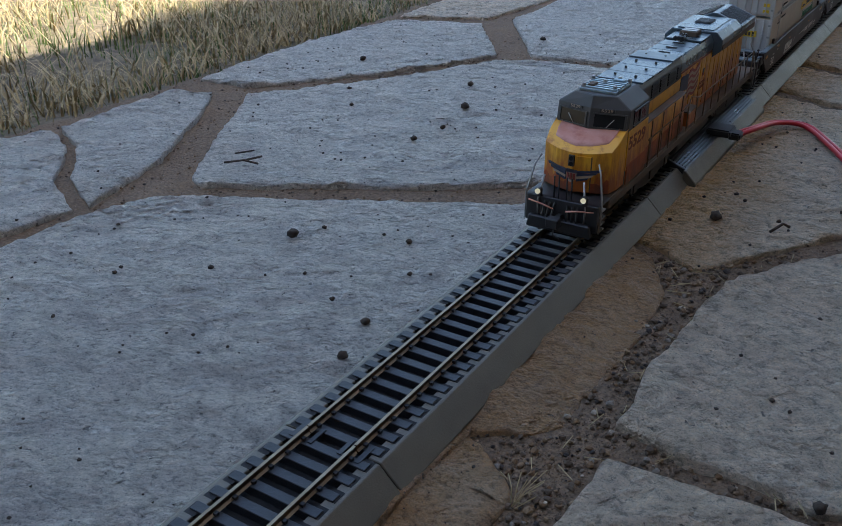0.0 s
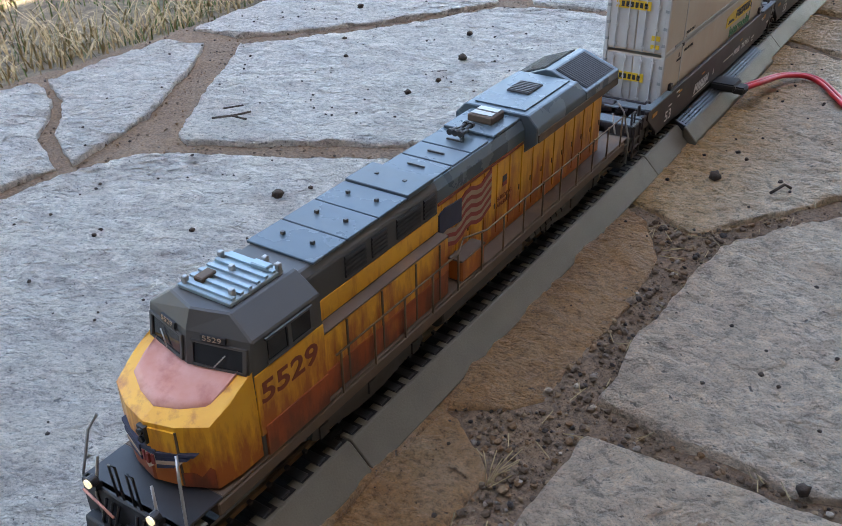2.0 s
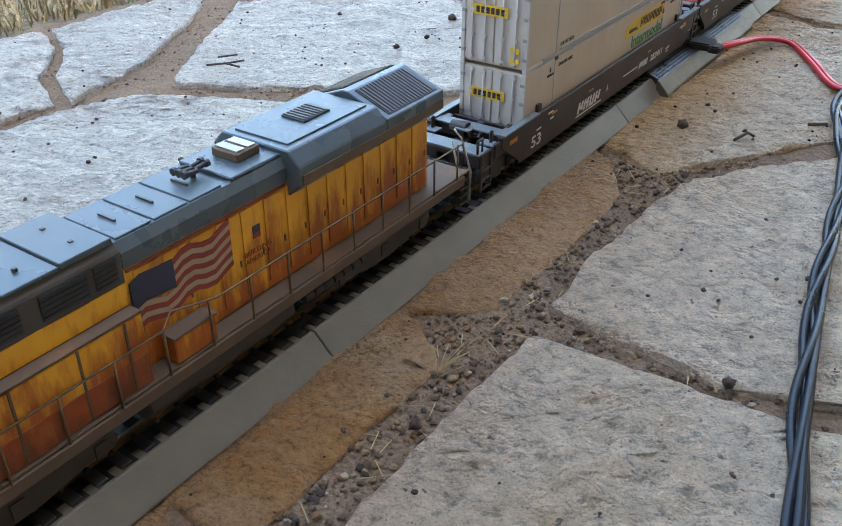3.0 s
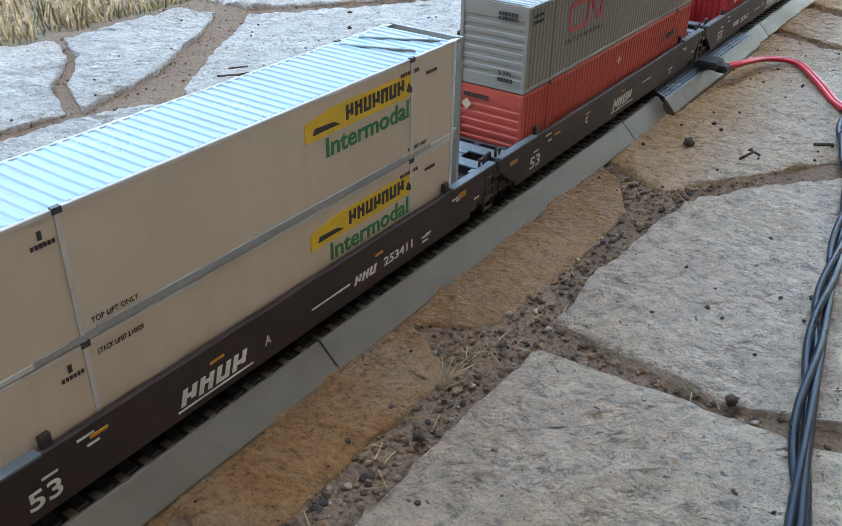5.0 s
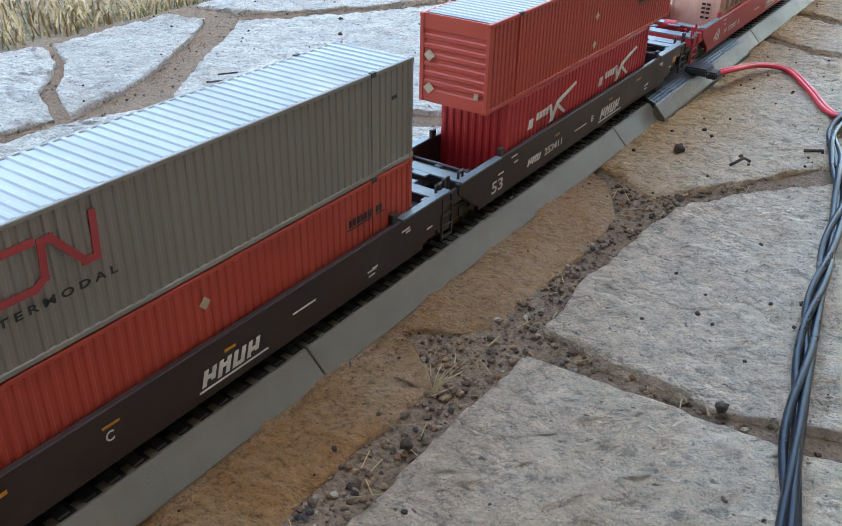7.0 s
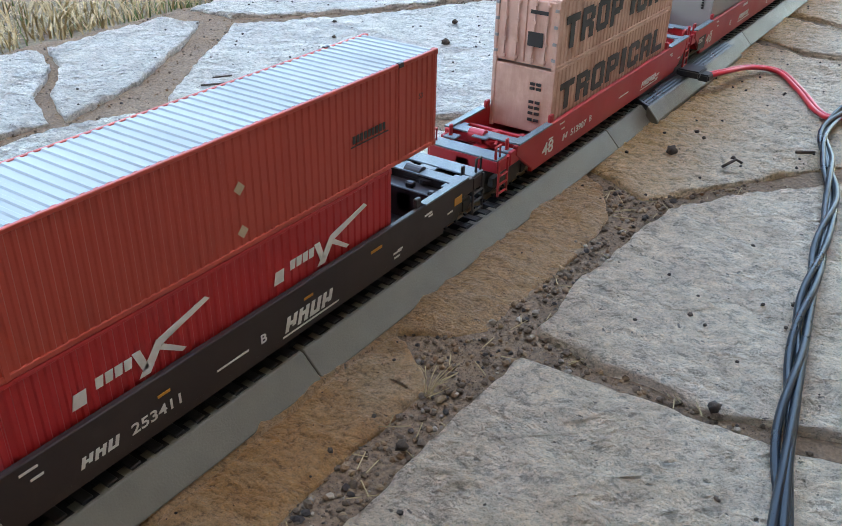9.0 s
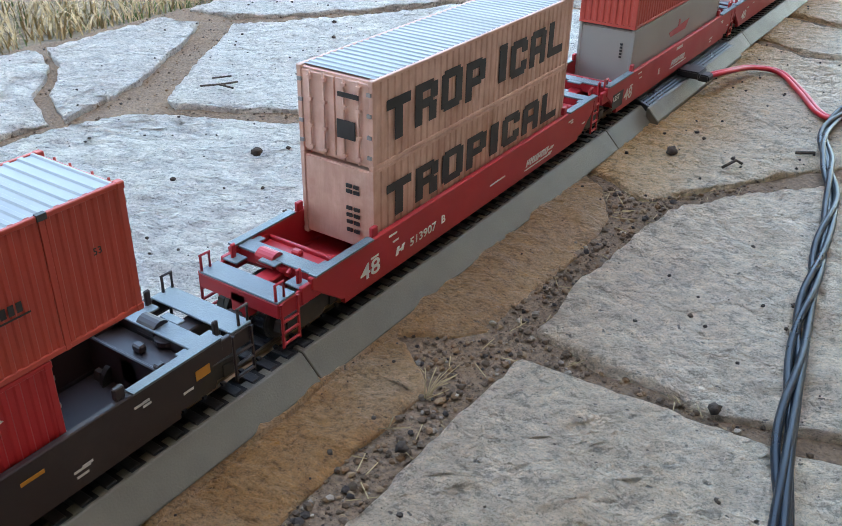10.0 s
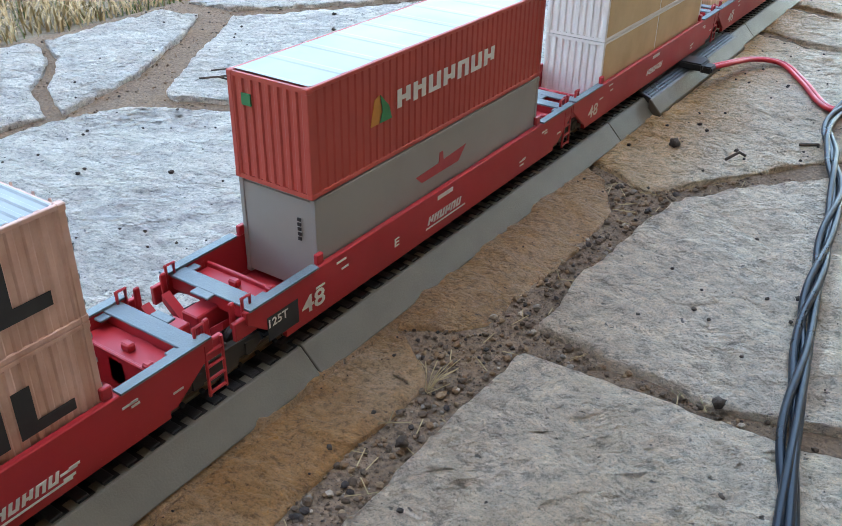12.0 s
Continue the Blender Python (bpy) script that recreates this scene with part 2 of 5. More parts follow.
M["walk_dirt"] = material("walk_dirt", (0.11, 0.075, 0.05), 0.75, second=(0.10, 0.07, 0.05), scale=90, dirt=(0.24, 0.13, 0.06), dirt_scale=50)
M["grille"] = material("grille", (0.035, 0.036, 0.04), 0.5, second=(0.02, 0.02, 0.022), scale=200)
M["wire_metal"] = material("wire_metal", (0.45, 0.44, 0.42), 0.4, 0.6, second=(0.3, 0.29, 0.27), scale=200)
M["railing"] = material("railing", (0.10, 0.075, 0.05), 0.55, second=(0.16, 0.09, 0.04), scale=120)
M["lamp"] = material("lamp", (0.8, 0.76, 0.6), 0.15)
M["lamp"].node_tree.nodes["Principled BSDF"].inputs["Emission Color"].default_value = (1.0, 0.86, 0.55, 1)
M["lamp"].node_tree.nodes["Principled BSDF"].inputs["Emission Strength"].default_value = 0.10
M["glass"] = material("glass", (0.012, 0.013, 0.015), 0.14, second=(0.018, 0.019, 0.02), scale=40, spec=0.35)
M["flag_blue"] = material("flag_blue", (0.03, 0.035, 0.07), 0.55, scale=120)
M["flag_red"] = material("flag_red", (0.28, 0.045, 0.035), 0.55, scale=120)
M["flag_white"] = material("flag_white", (0.42, 0.31, 0.22), 0.55, scale=120)
M["number"] = material("number", (0.22, 0.045, 0.02), 0.55, scale=120)
M["white_ink"] = material("white_ink", (0.72, 0.70, 0.67), 0.5, scale=200)
M["black_ink"] = material("black_ink", (0.022, 0.022, 0.024), 0.5, scale=200)
M["yellow_ink"] = material("yellow_ink", (0.75, 0.50, 0.03), 0.45, scale=200)
M["orange_ink"] = material("orange_ink", (0.55, 0.24, 0.03), 0.45, scale=200)
M["green_ink"] = material("green_ink", (0.02, 0.20, 0.07), 0.45, scale=200)
M["red_ink"] = material("red_ink", (0.42, 0.05, 0.06), 0.45, scale=200)
M["tan_ink"] = material("tan_ink", (0.50, 0.42, 0.30), 0.5, scale=200)
M["white_box"] = material("white_box", (0.56, 0.49, 0.40), 0.5, second=(0.50, 0.43, 0.345), scale=35, dirt=(0.45, 0.30, 0.18), dirt_scale=22, dirt_at=(0.62, 0.8), dirt_much=0.5)
M["alu"] = material("alu", (0.30, 0.405, 0.44), 0.33, 0.35, second=(0.29, 0.34, 0.36), scale=60)
M["door_grey"] = material("door_grey", (0.54, 0.53, 0.51), 0.5, 0.0, second=(0.45, 0.44, 0.43), scale=70, dirt=(0.25, 0.23, 0.2), dirt_scale=60, dirt_much=0.4)
M["frame_grey"] = material("frame_grey", (0.30, 0.31, 0.31), 0.5, second=(0.24, 0.25, 0.25), scale=60)
M["box_grey"] = material("box_grey", (0.25, 0.238, 0.215), 0.5, second=(0.225, 0.213, 0.19), scale=30, dirt=(0.28, 0.26, 0.23), dirt_scale=30, dirt_much=0.3)
M["box_red"] = material("box_red", (0.47, 0.066, 0.043), 0.45, second=(0.42, 0.056, 0.038), scale=30, dirt=(0.30, 0.05, 0.03), dirt_scale=25, dirt_much=0.3)
M["box_crimson"] = material("box_crimson", (0.46, 0.022, 0.028), 0.42, second=(0.40, 0.02, 0.025), scale=30)
M["box_peach"] = material("box_peach", (0.74, 0.50, 0.415), 0.6, second=(0.55, 0.33, 0.255), scale=70, dirt=(0.36, 0.175, 0.12), dirt_scale=55, dirt_at=(0.5, 0.7), dirt_much=0.55)
M["box_brick"] = material("box_brick", (0.46, 0.066, 0.048), 0.5, second=(0.41, 0.058, 0.042), scale=30)
M["box_plain"] = material("box_plain", (0.30, 0.29, 0.27), 0.42, second=(0.27, 0.26, 0.245), scale=25, dirt=(0.20, 0.18, 0.15), dirt_scale=30, dirt_much=0.35)
M["box_tan"] = material("box_tan", (0.62, 0.46, 0.26), 0.6, second=(0.52, 0.37, 0.20), scale=45, dirt=(0.35, 0.24, 0.12), dirt_scale=40, dirt_much=0.4)
M["roof_white"] = material("roof_white", (0.30, 0.325, 0.33), 0.38, second=(0.265, 0.29, 0.295), scale=40, dirt=(0.6, 0.56, 0.5), dirt_scale=30, dirt_much=0.3)
M["box_white"] = material("box_white", (0.78, 0.76, 0.74), 0.45, second=(0.72, 0.70, 0.68), scale=40)
M["car_brown"] = material("car_brown", (0.027, 0.018, 0.019), 0.45, second=(0.030, 0.02, 0.02), scale=40, dirt=(0.085, 0.065, 0.055), dirt_scale=30, dirt_much=0.4)
M["car_red"] = material("car_red", (0.42, 0.022, 0.032), 0.42, second=(0.36, 0.02, 0.028), scale=40, dirt=(0.28, 0.03, 0.03), dirt_scale=30, dirt_much=0.3)
M["deck_grey"] = material("deck_grey", (0.145, 0.180, 0.20), 0.42, 0.1, second=(0.115, 0.145, 0.162), scale=80, bump=0.4, bump_scale=1800)
M["wheel"] = material("wheel", (0.04, 0.035, 0.03), 0.55, 0.3, second=(0.025, 0.022, 0.02), scale=100)
weathered(M["yellow"], (0.33, 0.07, 0.015), 0.030, 0.052, 0.9)
weathered(M["rusty"], (0.11, 0.035, 0.016), 0.026, 0.036, 0.8)
weathered(M["box_peach"], (0.40, 0.20, 0.13), 0.02, 0.08, 0.4)
weathered(M["white_box"], (0.50, 0.36, 0.24), 0.0, 0.09, 0.25)


# ---- mesh helpers ----
def box(bm, x0, x1, y0, y1, z0, z1):
    v = [bm.verts.new((x, y, z)) for x in (x0, x1) for y in (y0, y1) for z in (z0, z1)]
    for f in ((0, 1, 3, 2), (4, 6, 7, 5), (0, 4, 5, 1), (2, 3, 7, 6), (0, 2, 6, 4), (1, 5, 7, 3)):
        bm.faces.new([v[i] for i in f])
    return v


def prism(bm, pts, a, b, axis="y"):
    """Solid between a and b along an axis. pts: its section, (x, z) for y, (y, z) for x, (x, y) for z."""
    put = {"y": lambda p, q: (p[0], q, p[1]), "x": lambda p, q: (q, p[0], p[1]), "z": lambda p, q: (p[0], p[1], q)}[axis]
    lo, hi = [[bm.verts.new(put(p, q)) for p in pts] for q in (a, b)]
    bm.faces.new(lo), bm.faces.new(hi[::-1])
    for i in range(len(pts)):
        j = (i + 1) % len(pts)
        bm.faces.new((lo[j], lo[i], hi[i], hi[j]))


def tube(bm, pts, r, n=6):
    """A round bar along a line of points."""
    pts = [Vector(p) for p in pts]
    rings = []
    for i, p in enumerate(pts):
        way = (pts[min(i + 1, len(pts) - 1)] - pts[max(i - 1, 0)]).normalized()
        side = way.cross(Vector((0, 0, 1)) if abs(way.z) < 0.9 else Vector((1, 0, 0))).normalized()
        up = side.cross(way)
        rings.append([bm.verts.new(p + r * (math.cos(a) * side + math.sin(a) * up)) for a in (2 * math.pi * k / n for k in range(n))])
    for a, b in zip(rings, rings[1:]):
        for k in range(n):
            bm.faces.new((a[k], a[(k + 1) % n], b[(k + 1) % n], b[k]))
    bm.faces.new(rings[0][::-1]), bm.faces.new(rings[-1])


def disc(bm, c, axis, r, h, n=20):
    """A drum of radius r and length h, centred at c."""
    d = {"x": Vector((h / 2, 0, 0)), "y": Vector((0, h / 2, 0)), "z": Vector((0, 0, h / 2))}[axis]
    tube(bm, [Vector(c) - d, Vector(c) + d], r, n)


def bev(bm, w, seg=1):
    bmesh.ops.recalc_face_normals(bm, faces=bm.faces)
    bmesh.ops.bevel(bm, geom=[e for e in bm.edges if len(e.link_faces) == 2 and e.calc_face_angle(0) > 0.5], offset=w, segments=seg, affect="EDGES", clamp_overlap=True)


def part(name, bm, mat, parent=None, label="", smooth=False):
    bmesh.ops.recalc_face_normals(bm, faces=bm.faces)
    me = bpy.data.meshes.new(name)
    bm.to_mesh(me)
    bm.free()
    me.materials.append(M[mat] if isinstance(mat, str) else mat)
    if smooth:
        me.shade_smooth()
    ob = new(name, me)
    ob.parent = parent
    if label:
        ob["label"] = label
    return ob


def glyphs(name, mat, parent, y, z, w, h, count, x, slant=0.0, label=""):
    """A row of plain letter-sized shapes, one part each: two uprights and a bar, the bar high, low or halfway."""
    step = w / count
    for i in range(count):
        a, b = y + i * step, y + (i + .80) * step
        m, n = a + .27 * step, b - .27 * step
        lo, hi = ((.38, .62), (.0, .24), (.76, 1.0), (.30, .54), (.0, .24), (.50, .74))[i * 5 % 6]
        bm = bmesh.new()
        for k, (p, q, e, f) in enumerate(((a, m, 0, 1), (n, b, 0 if i % 3 else .2, 1), (m, n, lo, hi))):
            prism(bm, [(p + slant * h * e, z + h * e), (q + slant * h * e, z + h * e), (q + slant * h * f, z + h * f), (p + slant * h * f, z + h * f)], x, x + .00014 + k * .00001, "x")
        part(name, bm, mat, parent, label)


BLOCK = {"T": ((0, 1, .76, 1), (.34, .66, 0, .77)), "R": ((0, .32, 0, 1), (.31, .80, .78, 1), (.31, .80, .38, .60), (.68, 1, .54, .92), (.62, .96, 0, .46)),
         "O": ((0, .32, .08, .92), (.68, 1, .08, .92), (.12, .88, .78, 1), (.12, .88, 0, .22)), "P": ((0, .32, 0, 1), (.31, .80, .78, 1), (.31, .80, .34, .56), (.68, 1, .42, .94)),
         "I": ((.08, .92, 0, 1),), "C": ((0, .32, .08, .92), (.12, .90, .78, 1), (.12, .90, 0, .22), (.66, 1, .62, .90), (.66, 1, .10, .38)),
         "A": ((0, .32, 0, .90), (.68, 1, 0, .90), (.12, .88, .78, 1), (.31, .69, .32, .54)), "L": ((0, .32, 0, 1), (.31, 1, 0, .24))}


def block_word(words, mat, parent, y, z, w, h, x, drop=0.0, label=""):
    """Bold square stencil letters along a side, one part each."""
    wide = {"I": .5, " ": .35}
    unit = w / sum(wide.get(c, 1.0) + .2 for c in words)
    for i, c in enumerate(words):
        span = wide.get(c, 1.0) * unit
        if c != " ":
            bm = bmesh.new()
            for k, (p, q, e, f) in enumerate(BLOCK[c]):
                box(bm, x, x + .00014 + k * .00001, y + p * span, y + q * span, z + e * h + drop * (i % 3 - 1), z + f * h + drop * (i % 3 - 1))
            part("letter", bm, mat, parent, label)
        y += span + .2 * unit


def bpart(name, mat, parent, *boxes, w=0.0, label=""):
    bm = bmesh.new()
    for b in boxes:
        box(bm, *b)
    if w:
        bev(bm, w)
    return part(name, bm, mat, parent, label)


def each(name, mat, parent, *boxes, w=0.0, label=""):
    """One part for each box."""
    for b in boxes:
        bpart(name, mat, parent, b, w=w, label=label)


def tpart(name, mat, parent, r, *lines, n=6, label=""):
    bm = bmesh.new()
    for pts in lines:
        tube(bm, pts, r, n)
    return part(name, bm, mat, parent, label, True)


SIDE = Matrix(((0, 0, 1, 0), (1, 0, 0, 0), (0, 1, 0, 0), (0, 0, 0, 1)))      # reads along +y, faces +x
FRONT = Matrix(((1, 0, 0, 0), (0, 0, -1, 0), (0, 1, 0, 0), (0, 0, 0, 1)))    # reads along +x, faces -y


def text(words, height, at, facing, mat, parent, name="lettering", width=None, label="", slant=0.0, bold=0.0):
    """Raised paint in the built-in font; height is that of a capital. width: squeezes it to that length."""
    cu = bpy.data.curves.new("type", "FONT")
    cu.body, cu.size, cu.extrude, cu.shear, cu.offset = words, height / 0.69, 0.00006, slant, bold * height
    cu.resolution_u = 3
    ob = bpy.data.objects.new("type", cu)
    scene.collection.objects.link(ob)
    bpy.context.view_layer.update()
    me = bpy.data.meshes.new_from_object(ob.evaluated_get(bpy.context.evaluated_depsgraph_get()))
    bpy.data.objects.remove(ob)
    xs = [v.co.x for v in me.vertices]
    k = width / (max(xs) - min(xs)) if width else 1.0
    me.transform(Matrix.Translation(at) @ facing @ Matrix.Diagonal((k, 1, 1, 1)) @ Matrix.Translation((-min(xs), 0, 0)))
    me.materials.clear()
    me.materials.append(M[mat])
    ob = new(name, me)
    ob.parent = parent
    if label:
        ob["label"] = label
    return ob


def thing(name, label, category, group="", kind=""):
    return tagged(new(name), label, category, group, kind)


def mottled(bm, amount, scale):
    for v in bm.verts:
        v.co.z += amount * noise.fractal(v.co * scale, 0.8, 2.0, 5)


# ---- ground ----
def inside(poly, x, y):
    hit = False
    for (ax, ay), (bx, by) in zip(poly, poly[1:] + poly[:1]):
        if (ay > y) != (by > y) and x < (bx - ax) * (y - ay) / (by - ay) + ax:
            hit = not hit
    return hit


def edge_distance(poly, xy):
    """How far each point of an array lies from the outline."""
    best = np.full(len(xy), 9.0)
    for p, q in zip(poly, poly[1:] + poly[:1]):
        a, w = np.array(p), np.array(q) - np.array(p)
        k = np.clip(((xy - a) @ w) / (w @ w), 0, 1)
        best = np.minimum(best, np.hypot(*(xy - a - k[:, None] * w).T))
    return best


def ground_sheet():
    """One sheet to the horizon: fine near the patio, coarse beyond."""
    def line(lo, hi, step, far):
        a = list(np.arange(lo, hi, step))
        return [-3000, -300, -30, -8, -3] + [v for v in far if v < lo] + a + [hi] + [v for v in far if v > hi] + [3, 8, 30, 300, 3000]
    xs = line(-1.2, 0.36, 0.006, [-2.0, -1.5, 0.6, 1.2])
    ys = line(-0.35, 1.0, 0.006, [-2.0, -1.0, -0.6, 1.4, 2.0])
    bm = bmesh.new()
    rows = []
    for y in ys:
        row = []
        for x in xs:
            near = -1.3 < x < 0.4 and -0.4 < y < 1.1
            z = -0.0028 + (0.0013 * noise.fractal(Vector((x * 45, y * 45, 0)), 0.8, 2.0, 5) if near else 0)
            if x < -0.36:
                z -= min((-0.36 - x) * 0.25, 0.012) - (0.004 * noise.noise(Vector((x * 9, y * 9, 3))) if near else 0)
            row.append(bm.verts.new((x, y, z)))
        rows.append(row)
    for a, b in zip(rows, rows[1:]):
        for i in range(len(xs) - 1):
            bm.faces.new((a[i], a[i + 1], b[i + 1], b[i]))
    ob = part("ground", bm, "dirt", None, "sandy brown dirt between flagstones and under dry grass", True)
    ob.data.materials.append(M["soil"])
    for p in ob.data.polygons:
        if p.center.x < -0.37:
            p.material_index = 1
    return tagged(ob, category="ground", kind="structure")


STONES = []


def flagstone(parent, corners, mat, top=0.0, label="", step=0.004, dip=None):
    """A split sandstone slab: ragged outline, rounded broken edge, uneven cleft top."""
    seed = len(STONES) * 7.3
    edge = []
    for (ax, ay), (bx, by) in zip(corners, corners[1:] + corners[:1]):
        d = math.hypot(bx - ax, by - ay)
        k = max(int(d / step), 1)
        for i in range(k):
            f = i / k
            x, y = ax + f * (bx - ax), ay + f * (by - ay)
            p = Vector((x * 60, y * 60, seed))
            amp = 0.0016 if d > 0.02 else 0.0010
            edge.append((x + amp * noise.fractal(p, 0.9, 2.0, 4), y + amp * noise.fractal(p + Vector((9, 4, 2)), 0.9, 2.0, 4)))
    STONES.append(edge)
    bm = bmesh.new()
    vs = [bm.verts.new((x, y, 0)) for x, y in edge]
    es = [bm.edges.new((a, b)) for a, b in zip(vs, vs[1:] + vs[:1])]
    bmesh.ops.triangle_fill(bm, edges=es, use_beauty=True)
    xs, ys = [p[0] for p in edge], [p[1] for p in edge]
    for lo, hi, nrm in ((min(xs), max(xs), (1, 0, 0)), (min(ys), max(ys), (0, 1, 0))):
        cell = 0.007
        for k in range(1, int((hi - lo) / cell)):
            q = lo + k * cell
            bmesh.ops.bisect_plane(bm, geom=bm.verts[:] + bm.edges[:] + bm.faces[:], plane_co=[q * c for c in nrm], plane_no=nrm)
    if step < 0.006:
        bmesh.ops.subdivide_edges(bm, edges=bm.edges[:], cuts=2, use_grid_fill=True)
    border = [e for e in bm.edges if e.is_boundary]
    rim = edge_distance(corners, np.array([v.co.xy for v in bm.verts]))
    for v, near in zip(bm.verts, rim):
        x, y = v.co.x, v.co.y
        z = top + 0.0011 * noise.fractal(Vector((x * 28, y * 50, seed)), 0.7, 2.0, 5) + 0.0009 * noise.noise(Vector((x * 9, y * 9, seed)))
        lay = noise.noise(Vector((x * 17, y * 23, seed + 5)))
        z += 0.0006 * min(max((lay - 0.10) / 0.06, 0), 1)
        if step < 0.006:
            p = Vector((x * 95, y * 150, seed))
            z += 0.00075 * noise.fractal(p, 0.75, 2.1, 4)
            k = noise.noise(Vector((x * 62 + y * 20, y * 105, seed + 9)))
            z += 0.00055 * min(max((k - 0.02) / 0.10, 0), 1)
        z -= 0.0007 * max(0.0, 1 - near / 0.0022) ** 2
        if dip:
            k = min(max((x - dip[0]) / (dip[1] - dip[0]), 0), 1)
            z -= dip[2] * k * k * (3 - 2 * k)
        v.co.z = z
    skirt = bmesh.ops.extrude_edge_only(bm, edges=border)["geom"]
    for v in skirt:
        if isinstance(v, bmesh.types.BMVert):
            v.co.z = -0.014
    ob = part("flagstone", bm, mat, parent, label, True)
    return ob


def patio():
    p = thing("pavement", "patio of irregular split sandstone flagstones with dirt joints", "patio", kind="structure")
    flagstone(p, [(-.221, .040), (-.220, .084), (-.210, .118), (-.196, .129), (-.177, .139), (-.107, .174), (-.039, .209), (.020, .196), (.037, .181), (.050, .160), (.053, .122), (.051, .091), (.050, .056), (.042, .0450), (.0265, .0370), (.0262, -.070), (.045, -.078), (.045, -.16), (-.06, -.26), (-.2, -.2), (-.24, -.03)],
              "stone_split", label="large grey sandstone slab, rust-brown along one side", dip=(.033, .050, .0026))
    flagstone(p, [(.0252, .0350), (.0320, .0342), (.0390, .0285), (.0450, .0238), (.0516, .0180), (.0512, .0006), (.0508, -.0103), (.0506, -.0223), (.0500, -.0700), (.0262, -.0670)], "stone_rust", -.0002, label="rusty brown sandstone slab beside the track", dip=(.046, .054, .0016))
    flagstone(p, [(-.210, .149), (-.198, .145), (-.139, .178), (-.083, .211), (-.048, .237), (-.006, .252), (-.004, .482), (-.100, .482), (-.158, .469), (-.183, .462), (-.235, .360), (-.292, .285)], "stone_grey")
    flagstone(p, [(.0, .216), (.023, .202), (.056, .184), (.073, .211), (.114, .271), (.17, .34), (.17, .44), (.082, .458), (.061, .452), (.027, .472), (.002, .475)], "stone_ochre", label="ochre sandstone slab with rusty patches")
    flagstone(p, [(-.351, .299), (-.310, .302), (-.242, .378), (-.194, .476), (-.264, .576), (-.341, .547), (-.356, .450)], "stone_grey")
    flagstone(p, [(-.243, .602), (-.168, .486), (-.102, .496), (-.006, .497), (-.006, .76), (-.12, .83), (-.242, .80), (-.246, .693)], "stone_grey")
    flagstone(p, [(-.345, .562), (-.269, .596), (-.258, .69), (-.254, .81), (-.345, .79), (-.352, .64)], "stone_tan")
    flagstone(p, [(-.340, .167), (-.344, .184), (-.347, .269), (-.316, .274), (-.289, .237), (-.245, .158), (-.229, .096), (-.268, .116), (-.283, .132), (-.305, .150)], "stone_grey")
    flagstone(p, [(-.356, .132), (-.342, .161), (-.307, .144), (-.287, .125), (-.273, .108), (-.231, .088), (-.235, .047), (-.250, -.03), (-.37, -.05)], "stone_grey")
    flagstone(p, [(.065, .064), (.064, .106), (.070, .175), (.094, .214), (.125, .250), (.25, .34), (.30, .12), (.18, .070), (.144, .062), (.129, .057), (.086, .059)], "stone_tan", 0.001)
    flagstone(p, [(.070, .044), (.083, .046), (.125, .048), (.148, .049), (.32, .09), (.34, -.3), (.10, -.32), (.075, -.12), (.067, -.040), (.067, .008)], "stone_tan", 0.0015)
    flagstone(p, [(.004, .492), (.029, .488), (.059, .468), (.081, .470), (.17, .46), (.17, .53), (.067, .540), (.027, .552), (.004, .552)], "stone_ochre")
    flagstone(p, [(.004, .565), (.024, .572), (.061, .560), (.17, .55), (.17, .70), (.004, .72)], "stone_ochre")
    # slabs past the view, on which the track goes on
    flagstone(p, [(-.33, .84), (-.12, .85), (.0, .78), (.16, .74), (.18, 1.2), (-.02, 1.3), (-.34, 1.2)], "stone_grey", step=.01)
    flagstone(p, [(-.33, 1.23), (-.02, 1.33), (.18, 1.23), (.2, 1.7), (-.1, 1.8), (-.33, 1.7)], "stone_tan", step=.01)
    flagstone(p, [(-.33, 1.73), (-.1, 1.83), (.2, 1.73), (.2, 2.3), (-.33, 2.3)], "stone_grey", step=.01)
    flagstone(p, [(-.3, -.24), (-.21, -.22), (-.06, -.28), (.06, -.18), (.08, -.6), (-.3, -.66)], "stone_grey", step=.01)
    flagstone(p, [(-.3, -.69), (.08, -.63), (.1, -1.1), (-.3, -1.2)], "stone_tan", step=.01)
    flagstone(p, [(-.3, -1.23), (.1, -1.13), (.12, -1.6), (-.3, -1.7)], "stone_grey", step=.01)
    flagstone(p, [(.19, .36), (.27, .34), (.6, .4), (.65, .9), (.2, .85)], "stone_tan", step=.01)
    flagstone(p, [(.37, .12), (.36, -.3), (.8, -.4), (.85, .36), (.6, .37), (.29, .31)], "stone_grey", step=.01)


